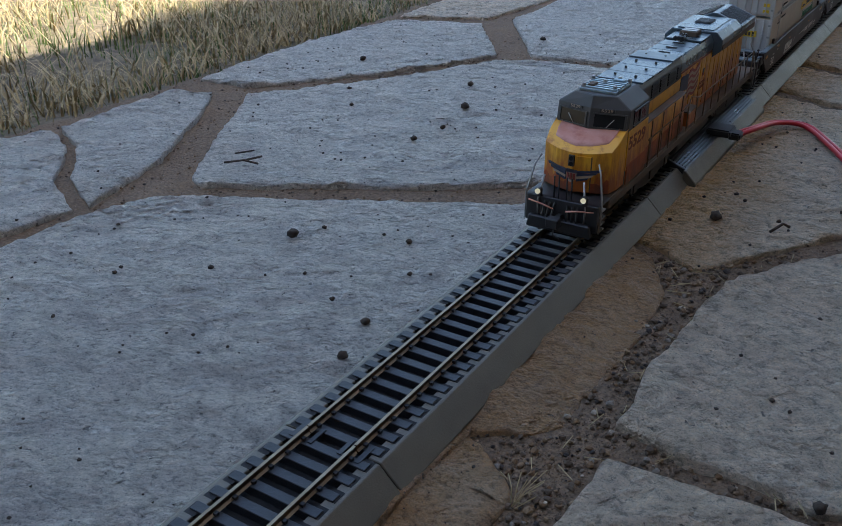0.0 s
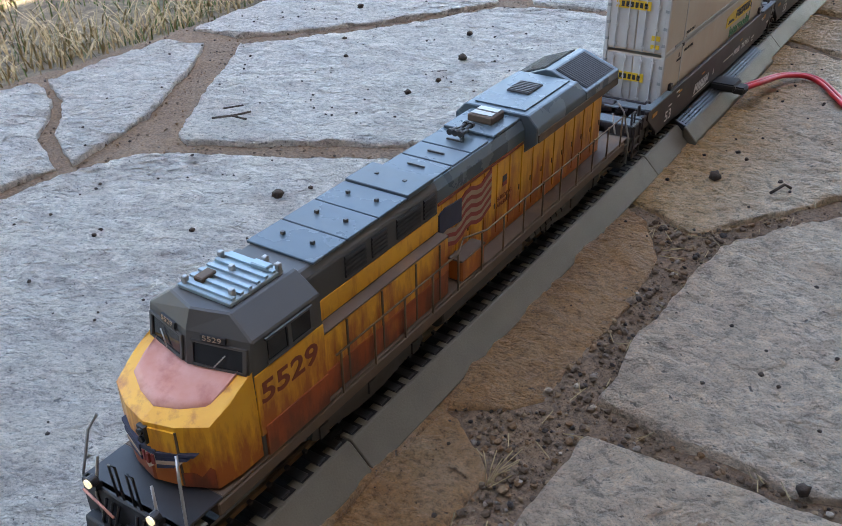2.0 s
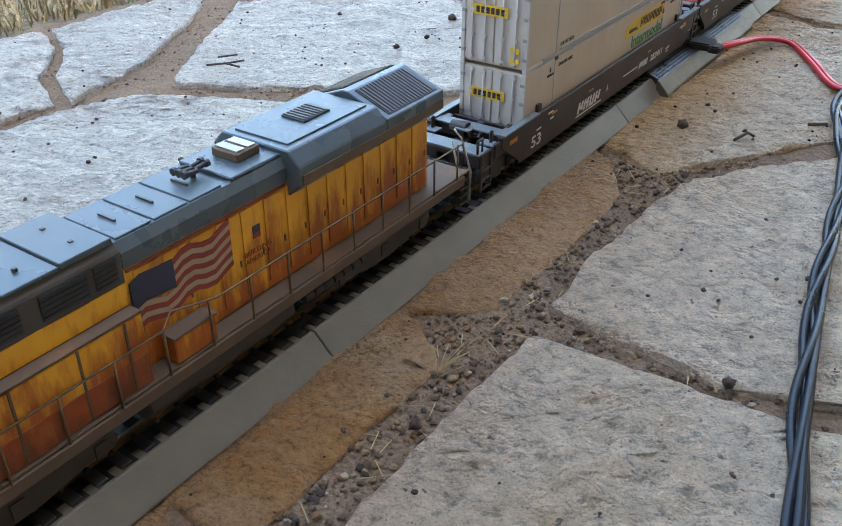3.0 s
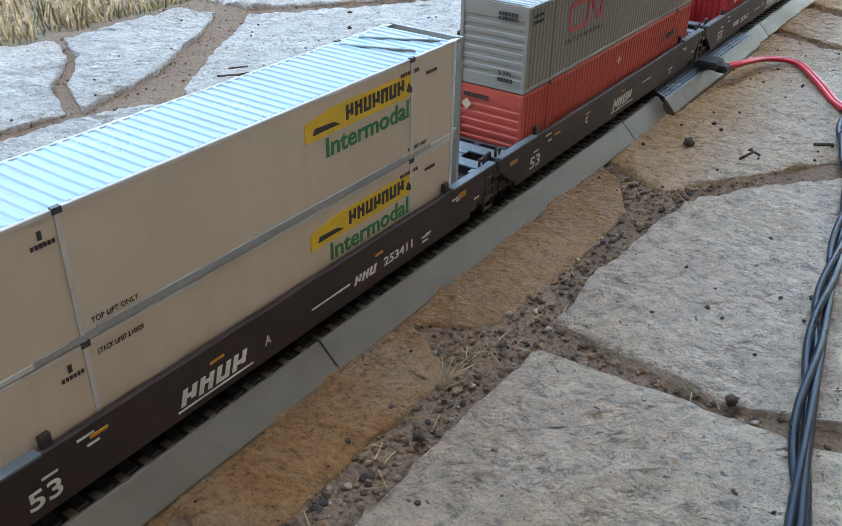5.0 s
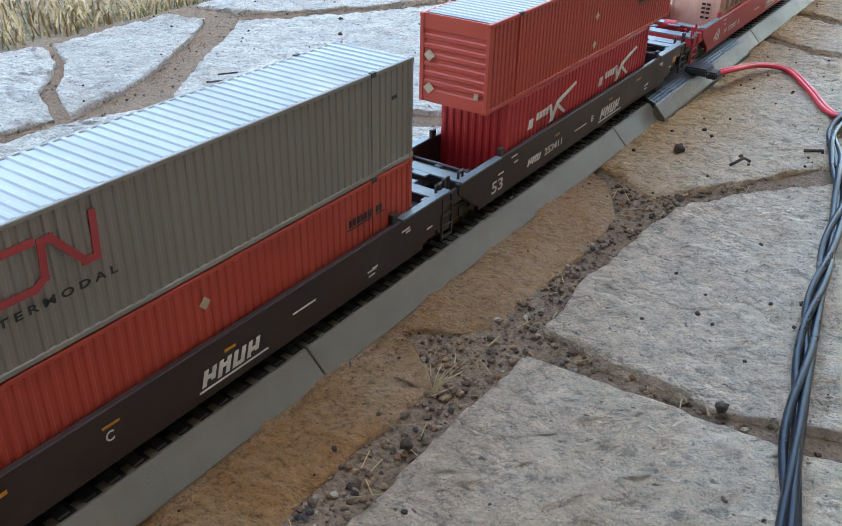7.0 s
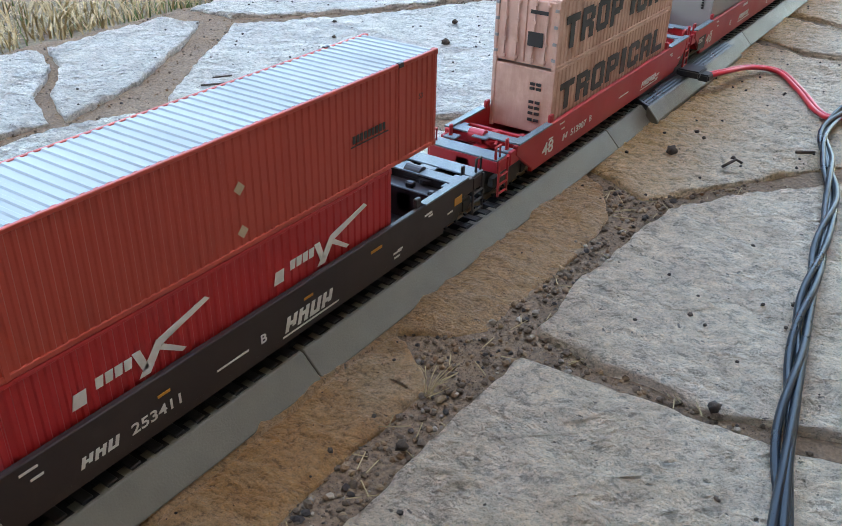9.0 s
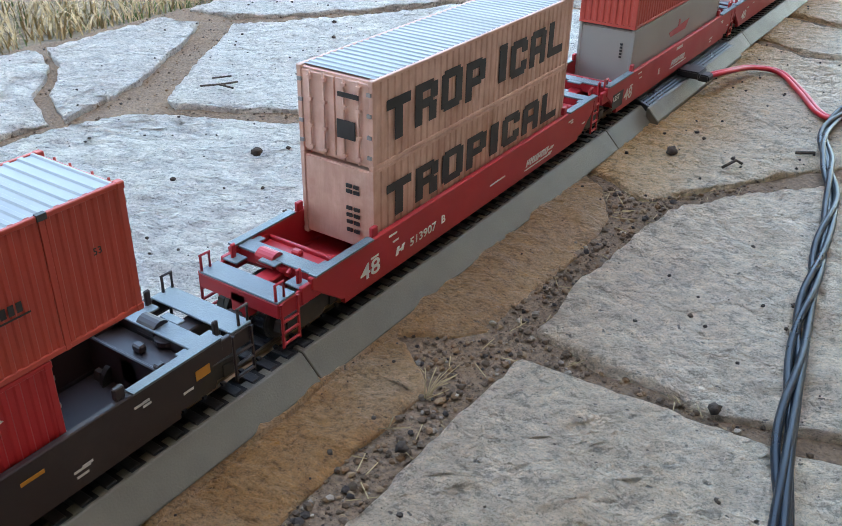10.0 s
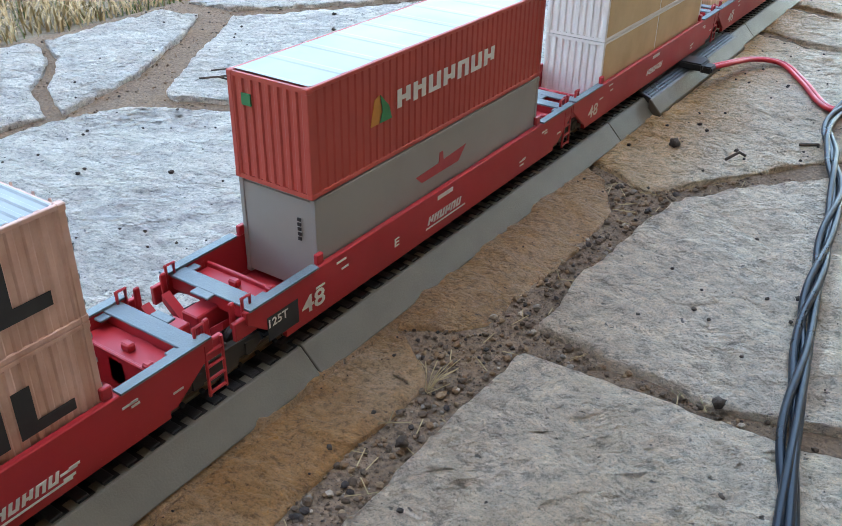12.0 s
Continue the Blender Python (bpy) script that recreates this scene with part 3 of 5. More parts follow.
def house():
    """An unseen house added to keep the patio in shade; its walls and roof shape the light."""
    bm = bmesh.new()
    box(bm, 2.60, 2.85, -7.0, 9.0, -0.02, 2.40)
    tagged(part("wall_house", bm, "stucco", None, "unseen plain tan stucco wall added to shade the patio"), category="wall", kind="structure")
    # unseen wall added to keep sky light off the train's front faces
    bm = bmesh.new()
    box(bm, -1.60, 2.60, -1.75, -1.50, -0.02, 2.40)
    tagged(part("wall_wing", bm, "porch", None, "unseen plain brown wall added to block light behind the camera"), category="wall", kind="structure")
    # unseen roof added to cut light from the right and place the sun's edge
    bm = bmesh.new()
    box(bm, 0.635, 2.95, -7.0, 9.0, 2.40, 2.52)
    tagged(part("ceiling", bm, "porch", None, "unseen plain brown roof added to shade the patio"), category="ceiling", kind="structure")


def ico():
    bm = bmesh.new()
    bmesh.ops.create_icosphere(bm, subdivisions=1, radius=1)
    out = [v.co.copy() for v in bm.verts], [tuple(v.index for v in f.verts) for f in bm.faces]
    bm.free()
    return out


ICO_V, ICO_F = ico()


def lump(heap, c, r, seed, squash=0.7):
    """A small broken stone, added to a heap of vertices and faces."""
    verts, faces = heap
    base = len(verts)
    turn = Euler((seed * 1.7, seed * 2.3, seed * 3.1)).to_matrix()
    for k, v in enumerate(ICO_V):
        p = turn @ v * r * (0.72 + 0.55 * ((seed * 7.31 + k * 0.618) % 1.0))
        verts.append((c[0] + p.x, c[1] + p.y, c[2] + p.z * squash))
    faces += [tuple(i + base for i in f) for f in ICO_F]


def heaped(name, heap, mat):
    me = bpy.data.meshes.new(name)
    me.from_pydata(heap[0], [], heap[1])
    me.materials.append(M[mat])
    return new(name, me)


def joint_grit():
    """Gravel, crumbs and bits of straw lying in the joints, and fine crumbs blown over the slabs."""
    rng = random.Random(4)
    gravel, dark, straw = ([], []), ([], []), bmesh.new()
    boxes = [(min(q[0] for q in s), max(q[0] for q in s), min(q[1] for q in s), max(q[1] for q in s), s) for s in STONES[:13]]
    def on_stone(x, y):
        return any(a < x < b and c < y < d and inside(s, x, y) for a, b, c, d, s in boxes)
    n = 0
    while n < 17000:
        x, y = rng.uniform(-0.36, 0.2), rng.uniform(-0.12, 0.66)
        if n % 4 in (1, 3):
            x, y = rng.uniform(0.026, 0.15), rng.uniform(-0.06, 0.24)
        elif n % 4 == 2:
            x, y = rng.uniform(-0.36, -0.03), rng.uniform(0.02, 0.50)
        near = x > 0.036 and y < 0.22
        if (on_stone(x, y) and not (0.038 < x < 0.056 and 0.036 < y < 0.19 and rng.random() < 0.45 * (x - 0.038) / 0.022)) or abs(x) < 0.0265:
            continue
        r = 0.00016 + (0.0014 if near else 0.0008) * rng.random() ** 16.0
        lump(gravel, (x, y, -0.0026 + r * 0.45 + 0.0010 * noise.noise(Vector((x * 45, y * 45, 0)))), r, rng.random() * 9)
        n += 1
        if n % 260 == 0:
            a, L = rng.random() * 6.3, rng.uniform(0.003, 0.010)
            z = -0.0012 + rng.random() * 0.001
            tube(straw, [(x, y, z), (x + L * math.cos(a), y + L * math.sin(a), z + 0.0006)], 0.00018, 4)
    n = 0
    while n < 1500:
        x, y = rng.uniform(-0.34, 0.2), rng.uniform(-0.1, 0.6)
        if not on_stone(x, y) or abs(x) < 0.026:
            continue
        r = 0.00022 + 0.0008 * rng.random() ** 4
        lump(dark, (x, y, 0.0008 + r * 0.4), r, rng.random() * 9)
        n += 1
    tagged(heaped("gravel", gravel, "grit"), "loose brown gravel in the joints of the patio", "gravel", kind="stuff")
    tagged(heaped("crumbs", dark, "crumb"), "dark crumbs of soil scattered over the slabs", "debris", kind="stuff")
    tagged(part("straw_bits", straw, "straw", None, "bits of dry straw in the joints"), category="straw", kind="stuff")


def pebble(x, y, r, seed, label="small dark brown pebble on a flagstone"):
    bm = bmesh.new()
    bmesh.ops.create_icosphere(bm, subdivisions=2, radius=r)
    for v in bm.verts:
        d = v.co.normalized()
        v.co *= 1 + 0.55 * noise.noise(d * 1.6 + Vector((seed, 1, seed))) + 0.30 * noise.noise(d * 3.5 + Vector((seed, 3, 1)))
        v.co.z *= 0.75
    low = min(v.co.z for v in bm.verts)
    ob = part("pebble", bm, "pebble", None, label, True)
    ob.location = (x, y, 0.0004 - low)
    tagged(ob, category="pebble", group="pebbles on the patio")


def pebbles():
    spots = ((-.113, .118, .0034), (-.122, .074, .0017), (-.155, .050, .0014), (-.142, .331, .0034), (-.165, .379, .0026), (-.234, .327, .0024),
             (-.137, .260, .0026), (-.133, .287, .0022), (-.039, .072, .0022), (-.032, .048, .0024), (-.061, .080, .0014), (-.063, .140, .0018),
             (-.046, .114, .0014), (-.210, .297, .0020), (-.275, .401, .0030), (-.106, .133, .0014), (-.180, .533, .0034), (.048, .239, .0034),
             (.109, .005, .0016), (.140, .019, .0016), (.128, .055, .0024), (.062, -.011, .0024), (.049, .274, .0014), (.055, .267, .0013),
             (.133, .129, .0014), (.105, .101, .0012), (.036, .262, .0012), (.030, .226, .0012), (.075, .250, .0013), (-.085, .092, .0010))
    for i, (x, y, r) in enumerate(spots):
        pebble(x, y, r * 0.8, i * 1.9)


def twig(lines, r, label):
    bm = bmesh.new()
    for pts in lines:
        tube(bm, pts, r, 6)
    tagged(part("twig", bm, "twig", None, label, True), category="twig", group="twigs on the patio")


def twigs():
    twig([[(-.207, .172, .0016), (-.198, .178, .0028), (-.189, .180, .0018)], [(-.198, .178, .0026), (-.195, .190, .0018)]], .0006, "forked dry brown twig on a flagstone")
    twig([[(-.212, .186, .0016), (-.205, .195, .0020)]], .0005, "short dry brown twig on a flagstone")
    twig([[(.074, .236, .0012), (.078, .243, .0035), (.081, .244, .0020)]], .0007, "bent dark brown twig on ochre stone")
    twig([[(.098, .276, .0012), (.106, .281, .0014)]], .0008, "short dark brown twig on ochre stone")
    twig([[(-.146, .300, .0012), (-.138, .305, .0016)]], .0006, "short dark brown twig on a flagstone")


def dry_tuft(x, y):
    rng = random.Random(8)
    bm = bmesh.new()
    for i in range(9):
        a, L = rng.uniform(0.6, 2.4), rng.uniform(0.005, 0.011)
        tube(bm, [(x + rng.uniform(-.001, .001), y, -.003), (x + .4 * L * math.cos(a), y + .4 * L * math.sin(a), L * 0.25), (x + L * math.cos(a), y + L * math.sin(a), L * rng.uniform(.3, .8))], .00016, 4)
    tagged(part("dry_tuft", bm, "straw", None, "small tuft of dry pale grass in a joint"), category="grass")


def grass():
    """Dry straw and green shoots along the edge of the patio."""
    rng = random.Random(12)
    for name, mat, count, label in (("dry_grass", "straw", 19000, "dense dry tan grass beside the patio"), ("green_grass", "blade", 9500, "green grass shoots among dry straw")):
        verts, faces = [], []
        for i in range(count):
            x = -0.365 - abs(rng.gauss(0, 0.28)) if rng.random() < 0.75 else -0.365 - rng.random() * 1.3
            y = rng.uniform(-0.1, 1.35)
            clump = noise.noise(Vector((x * 7, y * 7, 2 if mat == "straw" else 9)))
            if clump < (-0.12 if mat == "straw" else 0.02) and rng.random() < 0.85:
                continue
            near = min(1.0, (-0.36 - x) / 0.06)
            flat = mat == "straw" and rng.random() < 0.68
            L = rng.uniform(0.014, 0.044) * (0.45 + 0.55 * near) * (1.5 if flat else 1.0) * (1.0 if mat == "straw" else 0.75)
            a, lean = rng.random() * 6.283, (rng.uniform(1.1, 1.5) if flat else rng.uniform(0.05, 0.75))
            w = rng.uniform(0.0004, 0.0010)
            z = -0.006 - min((-0.36 - x) * 0.25, 0.012) + (rng.random() * 0.010 if flat else 0)
            dx, dy = math.cos(a), math.sin(a)
            sx, sy = -dy * w, dx * w
            b = len(verts)
            px, py, pz, ang = x, y, z, lean * 0.5
            for k in range(4):
                t = 1 - k / 3.2
                verts += [(px - sx * t, py - sy * t, pz), (px + sx * t, py + sy * t, pz)]
                px += dx * math.sin(ang) * L / 3
                py += dy * math.sin(ang) * L / 3
                pz += math.cos(ang) * L / 3
                ang = min(ang + lean * 0.42, 1.75)
            faces += [(b + 2 * k, b + 2 * k + 1, b + 2 * k + 3, b + 2 * k + 2) for k in range(3)]
        me = bpy.data.meshes.new(name)
        me.from_pydata(verts, [], faces)
        me.materials.append(M[mat])
        tagged(new(name, me), label, "grass", kind="stuff")


# ---- track ----
PITCH, LONG = 0.0, 0.2286
RAIL_TOP = 0.0115


def track_section(y0, label, rerailer=False):
    t = thing("track_section", label, "model track", "track sections")
    t.location = (0, y0, 0)
    g = 0.00025
    bm = bmesh.new()
    prism(bm, [(-.0250, .0004), (-.0250, .0010), (-.0174, .0086), (-.0130, .0086), (-.0130, .0058), (.0130, .0058), (.0130, .0086), (.0174, .0086), (.0250, .0010), (.0250, .0004)], g, LONG - g)
    bev(bm, 0.0003)
    part("roadbed", bm, "ballast", t, "grey plastic ballast bed")
    # near-black sheet: the shade between the ties is put into its colour
    bpart("bed_floor", "gap_shade", t, (-.0129, .0129, .0004, LONG - .0004, .0055, .0063), label="black sheet painting the shade between the ties")
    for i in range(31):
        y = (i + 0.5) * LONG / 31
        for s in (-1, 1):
            ob = new("tie_pocket", END_SHADE)
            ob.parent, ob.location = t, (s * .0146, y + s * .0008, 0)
    for s in (-1, 1):
        bm = bmesh.new()
        c = s * 0.0087
        prism(bm, [(c - .0011, .0092), (c + .0011, .0092), (c + .0003, .0097), (c + .0003, .0107), (c + .0005, .0110), (c + .0005, .0115), (c - .0005, .0115), (c - .0005, .0110), (c - .0003, .0107), (c - .0003, .0097)], 0.0002, LONG - 0.0002)
        part("rail", bm, "rail", t, "worn nickel-silver rail")
    for i in range(31):
        y = (i + 0.5) * LONG / 31
        ob = new("tie", TIE)
        ob.parent, ob.location = t, (0, y, 0)
    bm = bmesh.new()
    for i in range(31):
        y = (i + 0.5) * LONG / 31
        for s in (-1, 1):
            for e in (-1, 1):
                box(bm, s * .0087 + e * .0012 - .0006, s * .0087 + e * .0012 + .0006, y - .0006, y + .0006, .0092, .0102)
    part("spike_detail", bm, "tie", t)
    # the clips that join it to the next section
    each("joiner_clip", "tie", t, (.011, .0128, -.004, .004, .0083, .0094), (-.0128, -.011, -.004, .004, .0083, .0094), (-.006, -.0045, -.004, .0035, .0083, .0095), (.0045, .006, -.0035, .004, .0083, .0095))
    if rerailer:
        for s in (-1, 1):
            bm = bmesh.new()
            prism(bm, [(s * .0102, .0084), (s * .0102, .0122), (s * .0116, .0126), (s * .0218, .0088), (s * .0218, .0060), (s * .0160, .0060)], .046, .191)
            bev(bm, .0003)
            ob = part("rerailer_ramp", bm, "plate", t, "glossy black sloping rerailer ramp")
            for k in range(6):
                f = (k + .7) / 6.4
                x, z = .0116 + .0102 * f, .0126 - .0038 * f
                bpart("tread_rib", "plate", ob, (s * x - .0003, s * x + .0003, .048, .118, z - .0004, z + .0004), (s * x - .0003, s * x + .0003, .121, .189, z - .0004, z + .0004))
            bm = bmesh.new()
            prism(bm, [(s * .0214, .0006), (s * .0214, .0092), (s * .0226, .0092), (s * .0285, .0030), (s * .0285, .0006)], .043, .194)
            bev(bm, .0004)
            part("fascia", bm, "ballast", t, "grey sloping edge of the rerailer")
        bm = bmesh.new()
        prism(bm, [(-.0068, .0084), (-.0068, .0108), (-.004, .0116), (.004, .0116), (.0068, .0108), (.0068, .0084)], .046, .191)
        part("middle_ramp", bm, "plate", t)
    return t


def tie_mesh():
    bm = bmesh.new()
    box(bm, -.0158, .0158, -.0017, .0017, .0060, .0092)
    bmesh.ops.recalc_face_normals(bm, faces=bm.faces)
    bmesh.ops.bevel(bm, geom=bm.edges[:], offset=.00018, segments=1, affect="EDGES")
    me = bpy.data.meshes.new("tie")
    bm.to_mesh(me)
    bm.free()
    me.materials.append(M["tie"])
    return me


def end_shade_mesh():
    """A flat black patch on the shoulder that paints the shade round a tie's end."""
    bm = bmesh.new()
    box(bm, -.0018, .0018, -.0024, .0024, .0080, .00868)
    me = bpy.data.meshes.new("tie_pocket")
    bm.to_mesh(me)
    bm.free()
    me.materials.append(M["gap_shade"])
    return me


def track():
    for k in range(-6, 10):
        track_section(k * LONG, "straight model track with black ties on grey roadbed" if k != 1 else "rerailer track with black ramps and a power plug", k == 1)


def smooth_line(pts, per=10):
    """A round curve through the points."""
    p = [Vector(q) for q in pts]
    p = [2 * p[0] - p[1]] + p + [2 * p[-1] - p[-2]]
    out = []
    for a, b, c, d in zip(p, p[1:], p[2:], p[3:]):
        for i in range(per):
            t = i / per
            out.append(0.5 * (2 * b + (c - a) * t + (2 * a - 5 * b + 4 * c - d) * t * t + (3 * b - a - 3 * c + d) * t ** 3))
    return out + [p[-2]]


def cables():
    red = thing("red_power_cable", "flat red twin cable with a black plug on the track", "cable")
    line = smooth_line([(.030, .338, .0105), (.036, .356, .0100), (.043, .388, .0060), (.058, .400, .0030), (.077, .371, .0030), (.096, .337, .0030), (.108, .338, .0030), (.15, .37, .003), (.30, .45, .003), (.55, .5, .003)], 12)
    bm = bmesh.new()
    for s in (-.5, .5):
        pts = []
        for i, q in enumerate(line):
            w = (line[min(i + 1, len(line) - 1)] - line[max(i - 1, 0)]).normalized()
            pts.append(q + Vector((-w.y, w.x, 0)) * s * .0024)
        tube(bm, pts, .0014, 8)
    part("cable", bm, "red_wire", red, smooth=True)
    bm = bmesh.new()
    box(bm, .0155, .0290, .331, .345, .0100, .0142)
    box(bm, .0270, .0340, .3335, .3425, .0086, .0126)
    bev(bm, .0008, 2)
    part("plug", bm, "black", red, "black plastic plug")
    twist = thing("cable_bundle", "twisted bundle of glossy black cables lying on the stones", "cable")
    line = smooth_line([(.15, .52, .004), (.116, .40, .004), (.104, .320, .004), (.1150, .264, .004), (.1255, .221, .004), (.1355, .136, .004), (.1405, .100, .004), (.1480, .053, .005), (.1560, .016, .005), (.172, -.05, .005), (.22, -.2, .005)], 14)
    for k in range(4):
        bm = bmesh.new()
        pts, s = [], 0.0
        for i, q in enumerate(line):
            w = (line[min(i + 1, len(line) - 1)] - line[max(i - 1, 0)]).normalized()
            side = Vector((-w.y, w.x, 0))
            if i:
                s += (q - line[i - 1]).length
            a = s / 0.16 * 2 * math.pi + k * math.pi / 2 + 0.7 * math.sin(s * 31 + k * 2)
            pts.append(q + side * .0021 * math.cos(a) + Vector((0, 0, 0.0011 * math.sin(a))))
        tube(bm, pts, .00135, 8)
        part("strand", bm, "black_wire", twist, smooth=True)


ground_sheet()
patio()
house()
TIE = tie_mesh()
END_SHADE = end_shade_mesh()
track()
cables()
joint_grit()
pebbles()
twigs()
dry_tuft(.053, .015)
grass()


# ---- train: shared pieces ----
def bogie(name, parent, y, base, mat="under", axles=2, x=0.0118):
    """A truck: side frames with journals and springs, bolster, wheels on axles."""
    bm = bmesh.new()
    half = base * (axles - 1) / 2
    for s in (-1, 1):
        prism(bm, [(y - half - .005, .0165), (y - half - .003, .0150), (y - half + .004, .0150), (y - base * .25, .0130), (y + base * .25, .0130), (y + half - .004, .0150), (y + half + .003, .0150), (y + half + .005, .0165), (y + half + .004, .0195), (y + base * .2, .0205), (y - base * .2, .0205), (y - half - .004, .0195)], s * x - .0012, s * x + .0012, "x")
        for k in range(axles):
            box(bm, s * x - .0018, s * x + .0018, y - half + k * base - .0018, y - half + k * base + .0018, .0148, .0188)
        for k in (-1, 1):
            disc(bm, (s * x, y + k * .0016, .0158), "z", .0012, .0042, 10)
    box(bm, -x, x, y - .003, y + .003, .0160, .0215)
    t = part(name, bm, mat, parent)
    for k in range(axles):
        bm = bmesh.new()
        yy = y - half + k * base
        for s in (-1, 1):
            disc(bm, (s * .0086, yy, RAIL_TOP + .0056), "x", .0056, .0016, 20)
            disc(bm, (s * .0077, yy, RAIL_TOP + .0053), "x", .0061, .0005, 20)
        disc(bm, (0, yy, RAIL_TOP + .0056), "x", .0010, .0170, 8)
        part("wheelset", bm, "wheel", t)
    return t


def coupler(parent, y, way, mat="black"):
    bm = bmesh.new()
    box(bm, -.0013, .0013, min(y, y + way * .008), max(y, y + way * .008), .0190, .0212)
    box(bm, -.0026, .0030, min(y + way * .006, y + way * .0105), max(y + way * .006, y + way * .0105), .0180, .0222)
    bev(bm, .0004)
    tube(bm, [(.0005, y + way * .008, .018), (.0005, y + way * .009, .0145), (.003, y + way * .0075, .0125)], .00035)
    part("coupler", bm, mat, parent)


# ---- locomotive ----
def locomotive():
    t = thing("locomotive", "weathered yellow diesel model locomotive with grey roof, number 5529", "model locomotive")
    # underframe
    bm = bmesh.new()
    prism(bm, [(-.0172, .0225), (-.0172, .0265), (.0172, .0265), (.0172, .0225)], .002, .250)
    bev(bm, .0004)
    part("frame_sill", bm, "walk_dirt", t, "brown weathered frame sill")
    bpart("front_platform", "black", t, (-.0168, .0168, -.0090, .0040, .0266, .0274), w=.0002, label="black front platform")
    bpart("walkway", "walk_dirt", t, (-.0168, .0168, .0040, .254, .0266, .0274), w=.0002, label="brown dirty walkway")
    bm = bmesh.new()
    prism(bm, [(-.0150, .0225), (-.0158, .0175), (-.0130, .0145), (.0130, .0145), (.0158, .0175), (.0150, .0225)], .103, .158)
    bev(bm, .0006)
    part("fuel_tank", bm, "under", t, "grey-brown dirty fuel tank")
    for y in (.066, .204):
        bogie("truck", t, y, .0225, axles=3, x=.0128)
    for s in (-1, 1):
        bm = bmesh.new()
        for k in range(7):
            disc(bm, (s * .0150, .164 + k * .0045, .0200), "y", .0015, .0036, 8)
        part("air_reservoir", bm, "under", t)
    # bowed nose with a sloping top that runs up to the windshields
    plan = [(-.0166, .0185, .0536), (-.0165, .0110, .0502), (-.0153, .0048, .0470), (-.0080, .0010, .0462), (0, -.0010, .0460)]
    plan += [(-x, y, z) for x, y, z in plan[-2::-1]]
    def crown(k, lift, inset=1.0):
        """Row k (0 to 1) of the nose top, from its rim to the foot of the windshields."""
        return [Vector((x * inset, y + k * (.0142 + .0042 * (abs(x) / .0166) - y) , z + k * (.0520 + .0012 * (abs(x) / .0166) - z) + .0006 * math.sin(k * math.pi) + lift)) for x, y, z in plan]
    bm = bmesh.new()
    rows = [[Vector((x, y, .0284)) for x, y, z in plan]] + [crown(k / 5, 0) for k in range(6)]
    grid = [[bm.verts.new(p) for p in row] for row in rows]
    for a, b in zip(grid, grid[1:]):
        for i in range(8):
            bm.faces.new((a[i], a[i + 1], b[i + 1], b[i]))
    bmesh.ops.remove_doubles(bm, verts=bm.verts, dist=.00002)
    nose = part("nose", bm, "yellow", t, "yellow rust-streaked nose")
    bm = bmesh.new()
    top = [[bm.verts.new(p) for p in crown(.24 + .152 * k, .0004, .80)] for k in range(6)]
    low = [[bm.verts.new(p) for p in crown(.24 + .152 * k, -.0004, .80)] for k in range(6)]
    for a, b in zip(top, top[1:]):
        for i in range(8):
            bm.faces.new((a[i], a[i + 1], b[i + 1], b[i]))
    for i in range(8):
        bm.faces.new((low[0][i], low[0][i + 1], top[0][i + 1], top[0][i]))
    for k in range(5):
        bm.faces.new((low[k][0], top[k][0], top[k + 1][0], low[k + 1][0])), bm.faces.new((low[k][8], low[k + 1][8], top[k + 1][8], top[k][8]))
    part("nose_top", bm, "nose_red", nose, "faded pinkish-red anti-glare top", True)
    def bow(x):
        x = abs(x)
        return -.0010 + x * .25 if x < .008 else .0010 + (x - .008) * .52
    def on_nose(name, mat, pts, proud, label=""):
        """A flat shape that follows the bowed front of the nose."""
        bm = bmesh.new()
        prism(bm, pts, 0, 1)
        for v in bm.verts:
            v.co.y = bow(v.co.x) - proud if v.co.y < .5 else bow(v.co.x) + .0012
        return part(name, bm, mat, nose, label)
    on_nose("nose_door", "yellow", [(.0012, .0290), (.0078, .0290), (.0078, .0448), (.0012, .0448)], .0005, "yellow nose door")
    on_nose("door_gap", "walk_dirt", [(.0078, .0290), (.0082, .0290), (.0082, .0448), (.0078, .0448)], .0003)
    on_nose("headlight_housing", "black", [(-.0015, .0402), (.0010, .0402), (.0010, .0450), (-.0015, .0450)], .0012)
    for z in (.0414, .0438):
        bm = bmesh.new()
        disc(bm, (-.0002, -.0022, z), "y", .0009, .0006, 14)
        part("headlight", bm, "glass", nose)
    # winged shield emblem as plain shapes
    on_nose("shield", "flag_white", [(-.0024, .0372), (.0024, .0372), (.0024, .0345), (0, .0328), (-.0024, .0345)], .0009)
    on_nose("shield_field", "flag_blue", [(-.0024, .0372), (.0024, .0372), (.0024, .0386), (-.0024, .0386)], .0010)
    for k in range(3):
        on_nose("shield_stripe", "flag_red", [(-.0019 + k * .0015, .0342), (-.0011 + k * .0015, .0342), (-.0011 + k * .0015, .0370), (-.0019 + k * .0015, .0370)], .0011)
    for s in (-1, 1):
        for k in range(4):
            z = .0392 - k * .0012
            on_nose("wing_bar", "flag_blue" if k != 2 else "flag_white", [(s * .0026, z - .0020), (s * (.0118 - k * .0016), z - .0008), (s * (.0124 - k * .0016), z), (s * .0026, z - .0009)], .0013, "dark wing bar")
